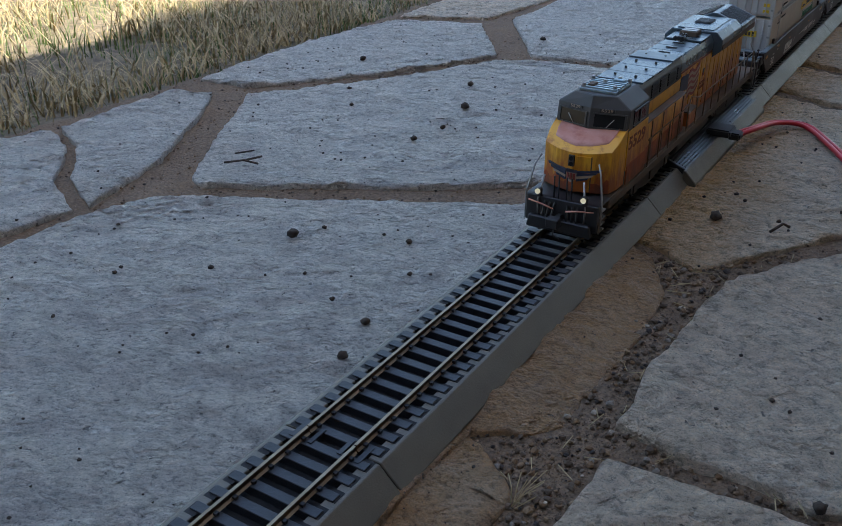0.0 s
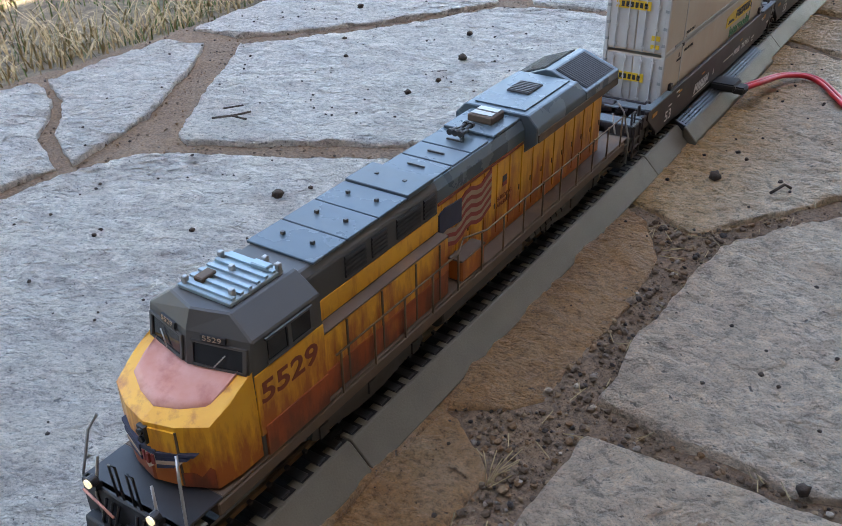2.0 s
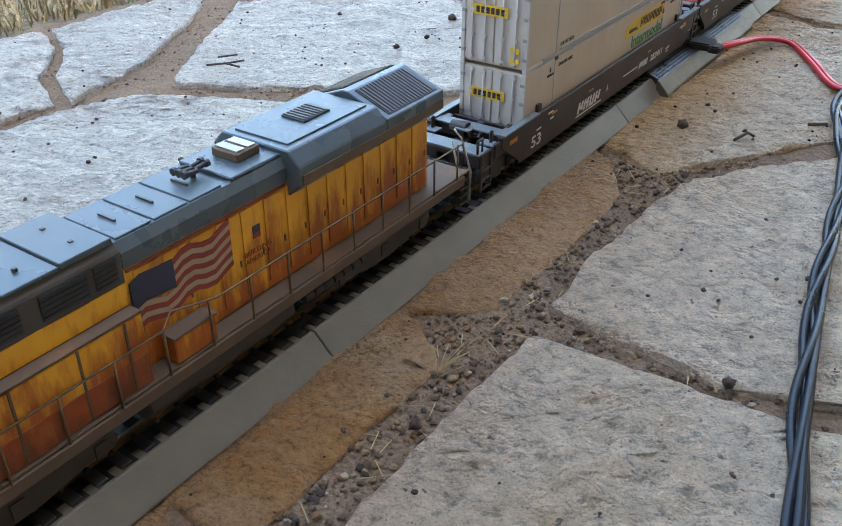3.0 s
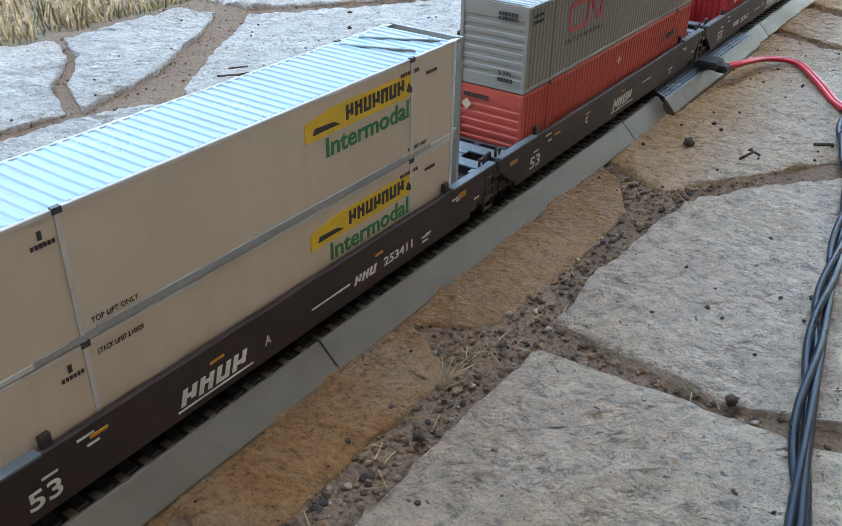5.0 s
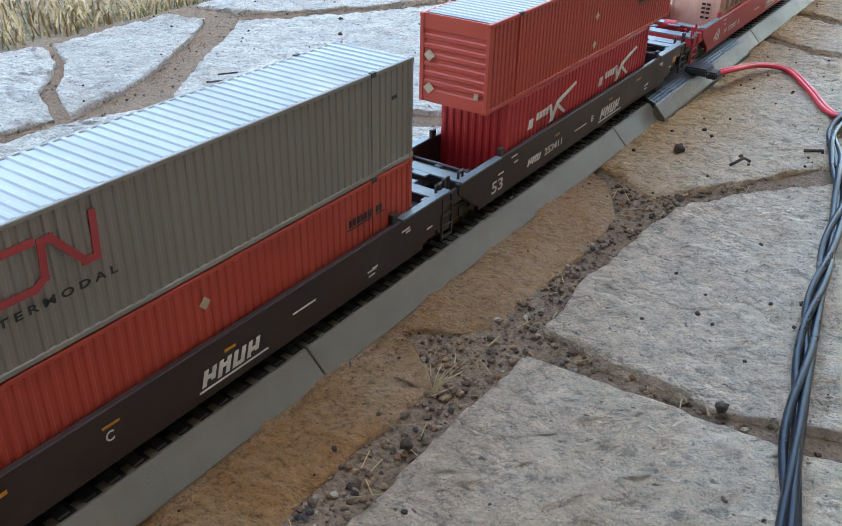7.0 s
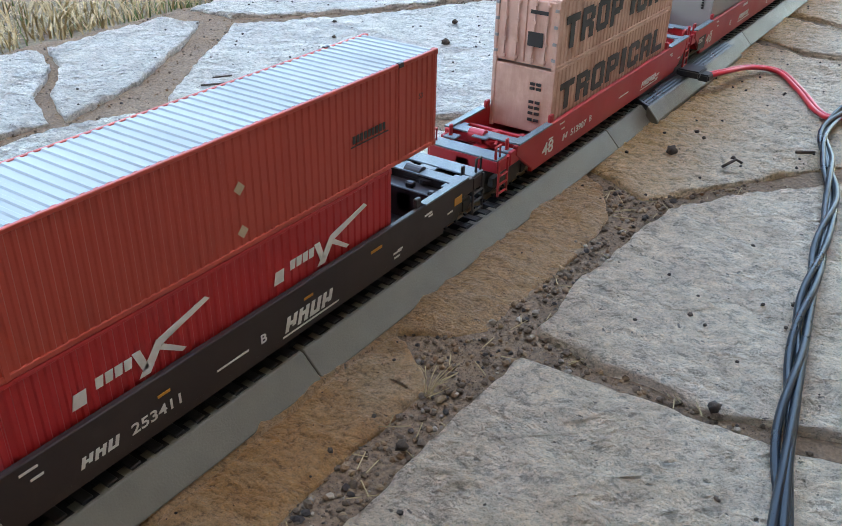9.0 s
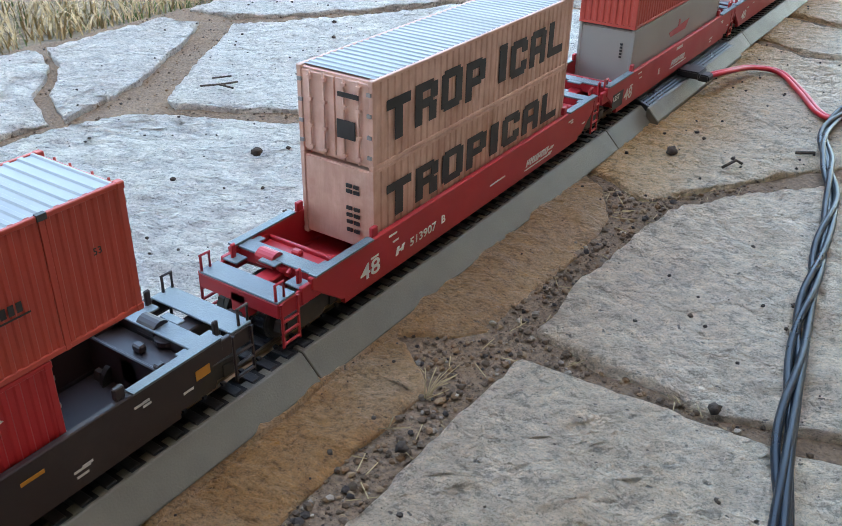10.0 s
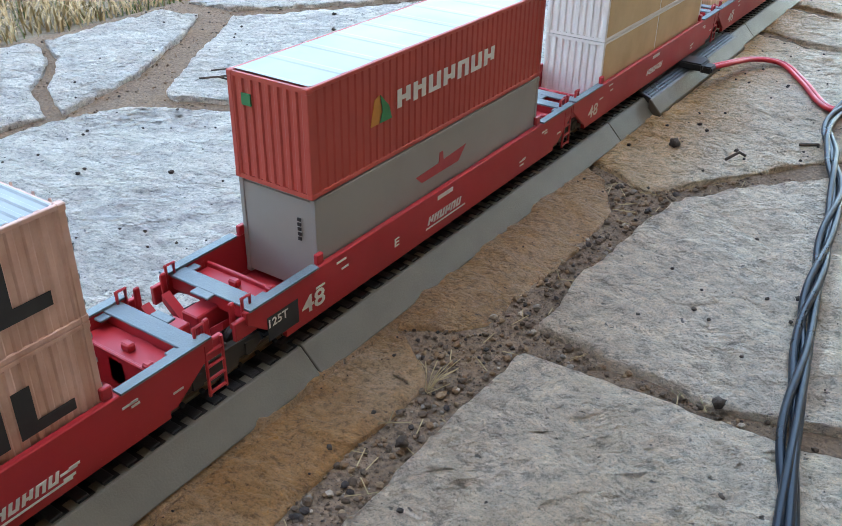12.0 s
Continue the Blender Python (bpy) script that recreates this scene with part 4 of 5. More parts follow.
    ragged = [(x * .001, .0330 + .0030 * noise.noise(Vector((x * .31, 5, 2))) + .0016 * noise.noise(Vector((x * .9, 1, 7)))) for x in range(-15, 16)]
    for (x0, za), (x1, zb) in zip(ragged, ragged[1:]):
        on_nose("rust_edge", "rusty", [(x0, .0286), (x1, .0286), (x1, zb), (x0, za)], .0002)
    # cab: two windshields that meet in a forward edge
    bm = bmesh.new()
    loops = [[bm.verts.new(p) for p in ((-hx, .0440, z), (-hx, yf, z), (0, yc, z), (hx, yf, z), (hx, .0440, z))]
             for z, hx, yf, yc in ((.0274, .0166, .0188, .0165), (.0528, .0167, .0180, .0142), (.0614, .0167, .0195, .0154), (.0664, .0096, .0206, .0176))]
    bm.faces.new(loops[0]), bm.faces.new(loops[-1][::-1])
    for a, b in zip(loops, loops[1:]):
        for i in range(5):
            bm.faces.new((a[i], a[(i + 1) % 5], b[(i + 1) % 5], b[i]))
    bev(bm, .0004)
    cab = part("cab", bm, "cab_grey", t, "dark grey cab with yellow lower side")
    for s in (-1, 1):
        foot, out = Vector((0, .0142, .0528)), Vector((s * .0167, .0180, .0528))
        head, far = Vector((0, .0154, .0614)), Vector((s * .0167, .0195, .0614))
        face = (out - foot).cross(head - foot).normalized()
        face = face if face.y < 0 else -face
        def facet(u, v, d):
            return (foot.lerp(out, u)).lerp(head.lerp(far, u), v) + face * d
        def slab(name, mat, u0, u1, v0, v1, d, label=""):
            bm = bmesh.new()
            q = [[bm.verts.new(facet(u, v, e)) for u, v in ((u0, v0), (u1, v0), (u1, v1), (u0, v1))] for e in (-.0003, d)]
            bm.faces.new(q[0]), bm.faces.new(q[1][::-1])
            for i in range(4):
                bm.faces.new((q[0][i], q[0][(i + 1) % 4], q[1][(i + 1) % 4], q[1][i]))
            return part(name, bm, mat, cab, label)
        slab("windshield", "glass", .12, .88, .08, .72, .0002, "dark glossy windshield half")
        for u0, u1, v0, v1 in ((.07, .94, .02, .08), (.07, .94, .72, .78), (.07, .12, .08, .72), (.88, .94, .08, .72)):
            slab("windshield_frame", "cab_grey", u0, u1, v0, v1, .0006)
        slab("number_board", "black", .24, .62, .82, .99, .0007)
        way = (out - foot).normalized() * s
        turn = Matrix((way, face.cross(way), face)).transposed().to_4x4()
        text("5529", .0013, facet(.28 if s > 0 else .58, .845, .0008), turn, "flag_white", cab, width=.0050)
        tpart("wiper", "wire_metal", cab, .00018, [facet(.45, .10, .0008), facet(.62, .50, .0007)])
        bpart("cab_side_panel", "yellow", cab, (s * .01672 - .0003, s * .01672 + .0003, .0186, .0438, .0345, .0524), w=.0001, label="yellow cab side")
        bpart("cab_rust_panel", "rusty", cab, (s * .01690 - .0004, s * .01690 + .0004, .0200, .0438, .0276, .0368), w=.0001, label="rust-red lower cab side")
        each("side_window", "glass", cab, (s * .0168 - .0002, s * .0168 + .0002, .0240, .0305, .0540, .0598), (s * .0168 - .0002, s * .0168 + .0002, .0320, .0392, .0540, .0598), label="dark glass side windows")
        each("window_frame", "cab_grey", cab, (s * .0171 - .0003, s * .0171 + .0003, .0232, .0400, .0531, .0539), (s * .0171 - .0003, s * .0171 + .0003, .0232, .0400, .0599, .0605), (s * .0171 - .0003, s * .0171 + .0003, .0306, .0319, .0539, .0599))
    text("5529", .0057, (.01708, .0200, .0436), SIDE, "number", cab, "road_number", width=.0208, label="dark red road number 5529", bold=.03)
    # ribbed air-conditioner roof on the cab
    unit = bpart("roof_unit", "alu", cab, (-.0086, .0086, .0222, .0405, .0664, .0676), w=.0002, label="ribbed pale cab roof")
    for k in range(6):
        bpart("roof_rib", "alu", unit, (-.0082, .0082, .0232 + k * .0028, .0244 + k * .0028, .0676, .0683))
    for x, y in ((-.007, .0235), (.0066, .0250), (-.0080, .0365), (.0080, .0395), (-.001, .0330), (.003, .0405)):
        bpart("roof_fitting", "wire_metal", cab, (x - .0007, x + .0007, y - .0007, y + .0007, .0664, .0696), w=.0002)
    bpart("antenna", "alu", cab, (.0010, .0065, .0370, .0395, .0676, .0690), w=.0003)
    bpart("antenna", "walk_dirt", cab, (-.0060, -.0030, .0250, .0300, .0676, .0690), w=.0003)
    # wide equipment cabinets behind the cab
    bm = bmesh.new()
    prism(bm, [(-.0154, .0274), (-.0154, .0478), (-.0118, .0478), (-.0118, .0630), (-.0100, .0652), (.0100, .0652), (.0118, .0630), (.0118, .0478), (.0154, .0478), (.0154, .0274)], .0438, .1060)
    bev(bm, .0004)
    eq = part("equipment_cabinet", bm, "cab_grey", t, "dark grey inverter cabinet")
    each("cabinet_side", "yellow", eq, (.0153, .0158, .0441, .1055, .0350, .0474), (-.0158, -.0153, .0441, .1055, .0350, .0474), w=.0002, label="yellow weathered cabinet doors")
    each("cabinet_rust", "rusty", eq, (.0154, .0160, .0441, .1055, .0276, .0362), (-.0160, -.0154, .0441, .1055, .0276, .0362), w=.0002, label="rust-red streaked lower cabinet")
    each("upper_stripe", "yellow", eq, (.0117, .0121, .0441, .1055, .0486, .0545), (-.0121, -.0117, .0441, .1055, .0486, .0545))
    each("side_walkway", "walk_dirt", eq, (.0121, .0160, .0441, .1055, .0478, .0484), (-.0160, -.0121, .0441, .1055, .0478, .0484), w=.0001, label="brown side walkway")
    for y in (.0540, .0700, .0870, .1000):
        each("door_seam", "walk_dirt", eq, (.0157, .0162, y, y + .0006, .0280, .0474), (-.0162, -.0157, y, y + .0006, .0280, .0474))
    for y0, y1 in ((.060, .069), (.072, .079), (.084, .096), (.098, .104)):
        for s in (-1, 1):
            bm = bmesh.new()
            box(bm, s * .0119 - .0002, s * .0119 + .0002, y0, y1, .0558, .0622)
            for k in range(5):
                box(bm, s * .0121 - .0003, s * .0121 + .0003, y0, y1, .0560 + k * .0013, .0567 + k * .0013)
            part("louvre", bm, "grille", eq)
    for k in range(4):
        y = .0485 + k * .0142
        bpart("roof_hatch", "roof_grey", eq, (-.0112, .0112, y, y + .0138, .0651, .0660 + (.0006 if k == 3 else 0)), w=.0002, label="grey roof hatch")
        for x in (-.005, .005):
            bpart("hatch_bolt", "cab_grey", eq, (x - .0005, x + .0005, y + .007, y + .008, .0660, .0669))
    # engine hood
    bm = bmesh.new()
    prism(bm, [(-.0112, .0274), (-.0112, .0615), (-.0098, .0640), (.0098, .0640), (.0112, .0615), (.0112, .0274)], .1055, .234)
    bev(bm, .0004)
    hood = part("engine_hood", bm, "yellow", t, "yellow weathered engine hood with doors")
    bm = bmesh.new()
    prism(bm, [(-.0115, .0575), (-.0115, .0617), (-.0100, .0644), (.0100, .0644), (.0115, .0617), (.0115, .0575)], .1062, .164)
    part("hood_roof", bm, "roof_grey", hood, "dark grey hood roof")
    for k in range(14):
        y = .1085 + k * .0089
        for s in (-1, 1):
            d = bpart("engine_door", "yellow", hood, (s * .0114 - .0002, s * .0114 + .0002, y, y + .0078, .0300, .0560), w=.0001)
            bpart("door_latch", "walk_dirt", d, (s * .01165 - .00015, s * .01165 + .00015, y + .0068, y + .0074, .0400, .0420))
    each("sill_stripe", "number", hood, (.0114, .0118, .1065, .162, .0565, .0572), (-.0118, -.0114, .1065, .162, .0565, .0572), label="red stripe under the roof")
    # waving flag: dark canton and wavy stripes
    for k in range(9):
        bm = bmesh.new()
        f = lambda y: .0392 + k * .00155 + .0012 * math.sin((y - .106) * 420) + (y - .106) * .06
        for i in range(4 if k > 3 else 0, 10):
            y0, y1 = .1065 + i * .0033, .1065 + (i + 1) * .0033
            prism(bm, [(y0, f(y0)), (y1, f(y1)), (y1, f(y1) + .0015), (y0, f(y0) + .0015)], .0115, .0119, "x")
        part("flag_stripe", bm, "flag_red" if k % 2 == 0 else "flag_white", hood)
    bm = bmesh.new()
    prism(bm, [(.1066, .0456), (.1066, .0532), (.1100, .0546), (.1150, .0540), (.1198, .0538), (.1198, .0458), (.1150, .0462), (.1105, .0468)], .0115, .01205, "x")
    part("flag_canton", bm, "flag_blue", hood, "dark blue flag canton")
    text("BUILDING", .0016, (.0117, .1440, .0418), SIDE, "number", hood, width=.0105)
    text("AMERICA", .0016, (.0117, .1440, .0394), SIDE, "number", hood, width=.0100)
    bpart("small_shield", "flag_blue", hood, (.0115, .0118, .1478, .1506, .0478, .0500))
    bpart("small_shield_base", "flag_red", hood, (.0115, .0118, .1478, .1506, .0462, .0477))
    # battery box and stairs amid the walkway
    each("battery_box", "yellow", t, (.0112, .0166, .1130, .1270, .0276, .0350), (-.0166, -.0112, .1130, .1270, .0276, .0350), w=.0004, label="yellow rust-streaked box on the walkway")
    each("box_lid", "walk_dirt", t, (.0110, .0168, .1125, .1275, .0350, .0358), (-.0168, -.0110, .1125, .1275, .0350, .0358), w=.0002)
    # exhaust, horn, roof panels
    bpart("exhaust_base", "roof_grey", t, (-.0098, .0098, .1440, .1632, .0644, .0655), w=.0003, label="grey raised roof plate")
    bpart("exhaust_stack", "walk_dirt", t, (-.0048, .0048, .1515, .1605, .0655, .0680), w=.0003, label="rusty exhaust stack")
    each("exhaust_slot", "wire_metal", t, (-.0040, .0040, .1525, .1555, .0679, .0684), (-.0040, .0040, .1567, .1597, .0679, .0684))
    bm = bmesh.new()
    for x, dy in ((-.002, -1), (0, -1), (.002, -1), (-.001, 1), (.001, 1)):
        tube(bm, [(x, .1400, .0672), (x, .1400 + dy * .004, .0675)], .0007, 8)
        disc(bm, (x, .1400 + dy * .0042, .0675), "y", .0011, .0012, 10)
    tube(bm, [(0, .1400, .0644), (0, .1400, .0672)], .0008, 8)
    part("horn", bm, "black", t, "black cluster of air horns")
    for y in (.1070, .1185, .1300):
        bpart("roof_panel", "roof_grey", t, (-.0095, .0095, y, y + .0108, .0643, .0649), w=.0002)
        bpart("panel_handle", "cab_grey", t, (-.003, .003, y + .005, y + .0056, .0649, .0655))
    # flared radiator at the rear: a flat housing, then two sloping screens
    bm = bmesh.new()
    prism(bm, [(-.0112, .0525), (-.0163, .0570), (-.0163, .0628), (-.0125, .0668), (.0125, .0668), (.0163, .0628), (.0163, .0570), (.0112, .0525)], .1630, .2040)
    bev(bm, .0004)
    rad = part("radiator", bm, "roof_grey", t, "flared dark grey radiator housing")
    bm = bmesh.new()
    prism(bm, [(-.0112, .0525), (-.0165, .0570), (-.0165, .0632), (-.0012, .0690), (.0012, .0690), (.0165, .0632), (.0165, .0570), (.0112, .0525)], .2040, .2355)
    bev(bm, .0003)
    part("radiator_hip", bm, "roof_grey", rad, "grey sloping radiator roof")
    each("radiator_side", "walk_dirt", rad, (.0162, .0168, .1640, .2350, .0572, .0600), (-.0168, -.0162, .1640, .2350, .0572, .0600), label="rusty radiator edge")
    for s in (-1, 1):
        bm = bmesh.new()
        f = lambda x, d: (s * x, .0690 - (x - .0012) * .379 + d)
        prism(bm, [f(.0022, -.0004), f(.0022, .0003), f(.0152, .0003), f(.0152, -.0004)], .2065, .2335)
        screen = part("radiator_screen", bm, "grille", rad, "black radiator screen")
        for k in range(16):
            bm = bmesh.new()
            prism(bm, [f(.0024, .0003), f(.0024, .0006), f(.0150, .0006), f(.0150, .0003)], .2072 + k * .0016, .2078 + k * .0016)
            part("screen_bar", bm, "cab_grey", screen)
    bpart("hatch_plate", "roof_grey", rad, (-.0100, .0100, .1660, .2020, .0666, .0673), w=.0001)
    vent = bpart("roof_vent", "grille", rad, (-.0050, .0040, .1800, .1920, .0672, .0679), w=.0002, label="dark roof vent")
    for k in range(7):
        bpart("vent_slat", "cab_grey", vent, (-.0046, .0036, .1806 + k * .0016, .1812 + k * .0016, .0679, .0682))
    # rear: bolted door, platform, rails
    bpart("rear_door", "walk_dirt", t, (-.0040, .0040, .2340, .2348, .030, .052), w=.0002)
    # front and rear pilots, steps, hoses, rails
    for end, y, way in (("front", -.0085, -1), ("rear", .2535, 1)):
        bm = bmesh.new()
        box(bm, -.0165, .0165, y - .0012, y + .0012, .0150, .0274)
        bev(bm, .0004)
        part(end + "_pilot", bm, "black" if end == "front" else "under", t, "dirty black pilot plate")
        if end == "front":
            bm = bmesh.new()
            prism(bm, [(-.0150, .0132), (.0150, .0132), (.0140, .0190), (-.0140, .0190)], y - .0042, y - .0012)
            bev(bm, .0005)
            part("snow_plow", bm, "black", t, "black snow plow")
        for s in (-1, 1):
            bm = bmesh.new()
            for k in range(4):
                box(bm, *sorted((s * .0120, s * .0172)), y + .001, y + way * -.0065, .0150 + k * .0030, .0155 + k * .0030)
            part("steps", bm, "wire_metal" if end == "front" else "under", t)
            tpart("step_rail", "wire_metal", t, .00040, [(s * .0172, y, .0150), (s * .0176, y - way * .0005, .0270), (s * .0150, y - way * .003, .0400), (s * .0130, y - way * .005, .0440)], label="bare grey metal hand rail")
            tpart("step_rail", "wire_metal", t, .00040, [(s * .0105, y + way * .0012, .0155), (s * .0110, y + way * .0015, .0250), (s * .0090, y, .0370)], [(s * .0105, y + way * .0012, .0155), (s * .0085, y + way * .002, .0150)])
            bm = bmesh.new()
            for k in range(3):
                tube(bm, [(s * (.003 + k * .0022), y + way * .0014, .0255), (s * (.0036 + k * .0022), y + way * .0032, .0200), (s * (.003 + k * .0022), y + way * .0026, .0160)], .00045, 6)
            part("air_hose", bm, "black", t)
        coupler(t, y + way * .001, way)
    for s in (-1, 1):
        bm = bmesh.new()
        disc(bm, (s * .0105, -.0105, .0300), "y", .0015, .0020, 14)
        h = part("ditch_light_housing", bm, "black", t)
        bm = bmesh.new()
        disc(bm, (s * .0105, -.0117, .0300), "y", .0012, .0006, 14)
        part("ditch_light", bm, "lamp", h, "lit ditch light")
        bpart("light_bracket", "black", h, (s * .0105 - .0008, s * .0105 + .0008, -.0105, -.0085, .0270, .0290))
        tpart("front_grab", "black", t, .00035, [(s * .0040, -.0090, .0274), (s * .0040, -.0094, .0375), (s * .0018, -.0094, .0378), (s * .0018, -.0090, .0274)])
        tpart("uncoupling_lever", "nose_red", t, .00035, [(s * .0150, -.0105, .0250), (s * .0080, -.0115, .0245), (s * .0030, -.0120, .0235)])
        # side hand rail with stanchions
        tpart("hand_rail", "railing", t, .00032, [(s * .0168, .0480, .0400), (s * .0168, .1100, .0400), (s * .0168, .1130, .0440), (s * .0168, .1280, .0400), (s * .0168, .2480, .0395), (s * .0160, .2520, .0300)])
        for k in range(14):
            tpart("stanchion", "railing", t, .00036, [(s * .0168, .050 + k * .0150, .0262), (s * .0168, .050 + k * .0150, .0402)])
    return t


# ---- well cars ----
def well_car(label, mat, y_well, length, end_front, end_rear, marks, ink):
    """A well car unit. The well holds length metres from y_well; decks reach end_front ahead of it and end_rear behind it."""
    t = thing("well_car", label, "model well car", "well cars of the train")
    y0, y1 = y_well - .003, y_well + length + .003
    top, bot = .0315, .0172
    for s in (-1, 1):
        bm = bmesh.new()
        prism(bm, [(y0 - .018, top - .004), (y0 - .018, top), (y1 + .018, top), (y1 + .018, top - .004), (y1 + .004, bot), (y0 - .004, bot)], s * .0164 - .0010, s * .0164 + .0010, "x")
        bev(bm, .0003)
        side = part("side_sill", bm, mat, t)
        for ya, yb in ((y0 - .017, y0 + .012), (y1 - .012, y1 + .017)):
            bpart("walkway_strip", "deck_grey", side, (s * .0166 - .0016, s * .0166 + .0014, ya, yb, top, top + .0007), label="grey walkway strip")
        for k in range(2):
            yy = (y0 + .013, y1 - .016)[k]
            bpart("guide", mat, side, (s * .0158 - .0008, s * .0158 + .0008, yy, yy + .003, top, top + .0035), w=.0003)
        bm = bmesh.new()
        box(bm, s * .0158 - .0008, s * .0158 + .0008, y0 - .002, y1 + .002, .0146, bot + .0010)
        part("lower_chord", bm, mat, side)
    bpart("well_floor", mat, t, (-.0152, .0152, y0, y1, .0162, .0171))
    for e, y, reach in ((-1, y0, end_front), (1, y1, end_rear)):
        far = y + e * reach
        lo, hi = sorted((y, y + e * .0012))
        bpart("bulkhead", mat, t, (-.0156, .0156, lo, hi, .0162, .0290), w=.0003)
        bm = bmesh.new()
        prism(bm, [(-.0032, .0195), (-.0032, .0275), (.0032, .0275), (.0032, .0195)], *sorted((y, far)))
        bev(bm, .0004)
        part("draft_sill", bm, mat, t)
        a, b = sorted((y + e * .0095, y + e * .0155))
        bpart("deck", "deck_grey", t, (-.0166, .0166, a, b, .0306, .0314), w=.0002, label="grey non-slip deck plate")
        bpart("deck_beam", mat, t, (-.0160, .0160, *sorted((y + e * .0100, y + e * .0150)), .0262, .0305), w=.0003)
        a, b = sorted((y + e * .0155, y + e * .0185))
        bpart("deck_tab", "deck_grey", t, (-.0040, .0030, a, b, .0306, .0314), w=.0002)
        bpart("end_pan", mat, t, (-.0152, .0152, *sorted((y + e * .0012, y + e * .0098)), .0268, .0276), w=.0002)
        each("pan_stop", mat, t, (-.0020, .0016, *sorted((y + e * .0035, y + e * .0060)), .0276, .0300), (.0098, .0124, *sorted((y + e * .0004, y + e * .0030)), .0276, .0302), w=.0005)
        for s in (-1, 1):
            bpart("deck_corner", "deck_grey", t, (*sorted((s * .0122, s * .0152)), *sorted((y + e * .0060, y + e * .0094)), .0303, .0310), w=.0002)
            bpart("sill_paddle", mat, t, (*sorted((s * .0128, s * .0140)), *sorted((y + e * .0185, y + e * .0205)), .0262, .0345), w=.0004)
            a, b = sorted((y + e * .002, y + e * min(reach, .022)))
            bpart("end_beam", mat, t, (*sorted((s * .0152, s * .0168)), a, b, .0240, .0300), w=.0003)
        if reach > .03:
            a, b = sorted((far - e * .0080, far))
            bpart("end_platform", "deck_grey", t, (-.0160, .0160, a, b, .0290, .0298), w=.0002, label="grey end platform")
            bpart("end_sill", mat, t, (-.0160, .0160, *sorted((far - e * .0015, far)), .0240, .0290), w=.0003)
            for s in (-1, 1):
                a, b = sorted((far - e * .0150, far - e * .0100))
                bpart("step_plate", "deck_grey", t, (*sorted((s * .0098, s * .0160)), a, b, .0290, .0298), w=.0002)
                a, b = sorted((far - e * .0220, far - e * .0008))
                bpart("cross_sill", mat, t, (*sorted((s * .0150, s * .0162)), a, b, .0235, .0290), w=.0003)
                bm = bmesh.new()
                for k in range(3):
                    tube(bm, [(s * .0166, far - e * .0010, .0150 + k * .0038), (s * .0166, far - e * .0080, .0150 + k * .0038)], .0005, 6)
                for q in (.0010, .0080):
                    tube(bm, [(s * .0166, far - e * q, .0140), (s * .0166, far - e * q, .0290)], .0005, 6)
                part("ladder", bm, mat, t)
                tpart("grab_iron", mat, t, .00055, [(s * .0150, far - e * .0005, .0290), (s * .0150, far - e * .0005, .0350), (s * .0150, far - e * .0040, .0350), (s * .0150, far - e * .0040, .0290)])
            bm = bmesh.new()
            disc(bm, (-.0035, far - e * .0180, .0300), "x", .0030, .0070, 16)
            disc(bm, (.0030, far - e * .0190, .0290), "z", .0034, .0016, 16)
            tube(bm, [(.0005, far - e * .0180, .030), (.0060, far - e * .0190, .0305), (.0065, far - e * .0150, .029)], .0008)
            part("brake_gear", bm, mat, t)
            coupler(t, far - e * .001, e)
            bogie("truck", t, far - e * .0180, .0200)
        else:
            for s in (-1, 1):
                tpart("grab_iron", mat, t, .0006, [(s * .0150, far - e * .006, .0290), (s * .0150, far - e * .006, .0350), (s * .0150, far - e * .009, .0350), (s * .0150, far - e * .009, .0290)])
                bm = bmesh.new()
                prism(bm, [(s * .004, .0195), (s * .012, .0265), (s * .012, .0290), (s * .004, .0225)], *sorted((far - e * .004, far - e * .001)))
                part("side_bearing", bm, mat, t)
            if e > 0:
                bogie("truck", t, far + .0015, .0200)
                for s in (-1, 1):
                    bm = bmesh.new()
                    for k in range(4):
                        tube(bm, [(s * .0172, far - .0080, .0145 + k * .0042), (s * .0172, far - .0020, .0145 + k * .0042)], .0005, 6)
                    for q in (.0020, .0080):
                        tube(bm, [(s * .0172, far - q, .0135), (s * .0172, far - q, .0300)], .0005, 6)
                    part("ladder", bm, mat, t)
    # lettering and stencils on the side that is seen
    x = .01748
    for kind, yy, z, h, w in marks:
        if kind == "bars":
            glyphs("painted_mark", ink, t, yy, z, w, h, max(int(w / (h * 1.05)), 1), x, .3)
        elif kind == "line":
            bpart("paint_line", ink, t, (x, x + .00012, yy, yy + w, z, z + h))
        elif kind == "orange":
            bpart("reflector", "orange_ink", t, (x, x + .00016, yy, yy + w, z, z + h))
        elif kind == "plate":
            bpart("data_panel", "black_ink", t, (x, x + .00010, yy, yy + w, z, z + h))
        else:
            text(kind, h, (x + .00012, yy, z), SIDE, ink, t, width=w or None, bold=.02)
    rng = random.Random(int(y_well * 1000))
    for i in range(10):
        yy = y_well + rng.choice((-.012, .006, .014, length - .03, length - .012, length + .004)) + rng.uniform(0, .006)
        bpart("stencil", ink, t, (x, x + .0001, yy, yy + rng.uniform(.0015, .005), *(lambda z: (z, z + .0007))(rng.uniform(.018, .029))))
    return t


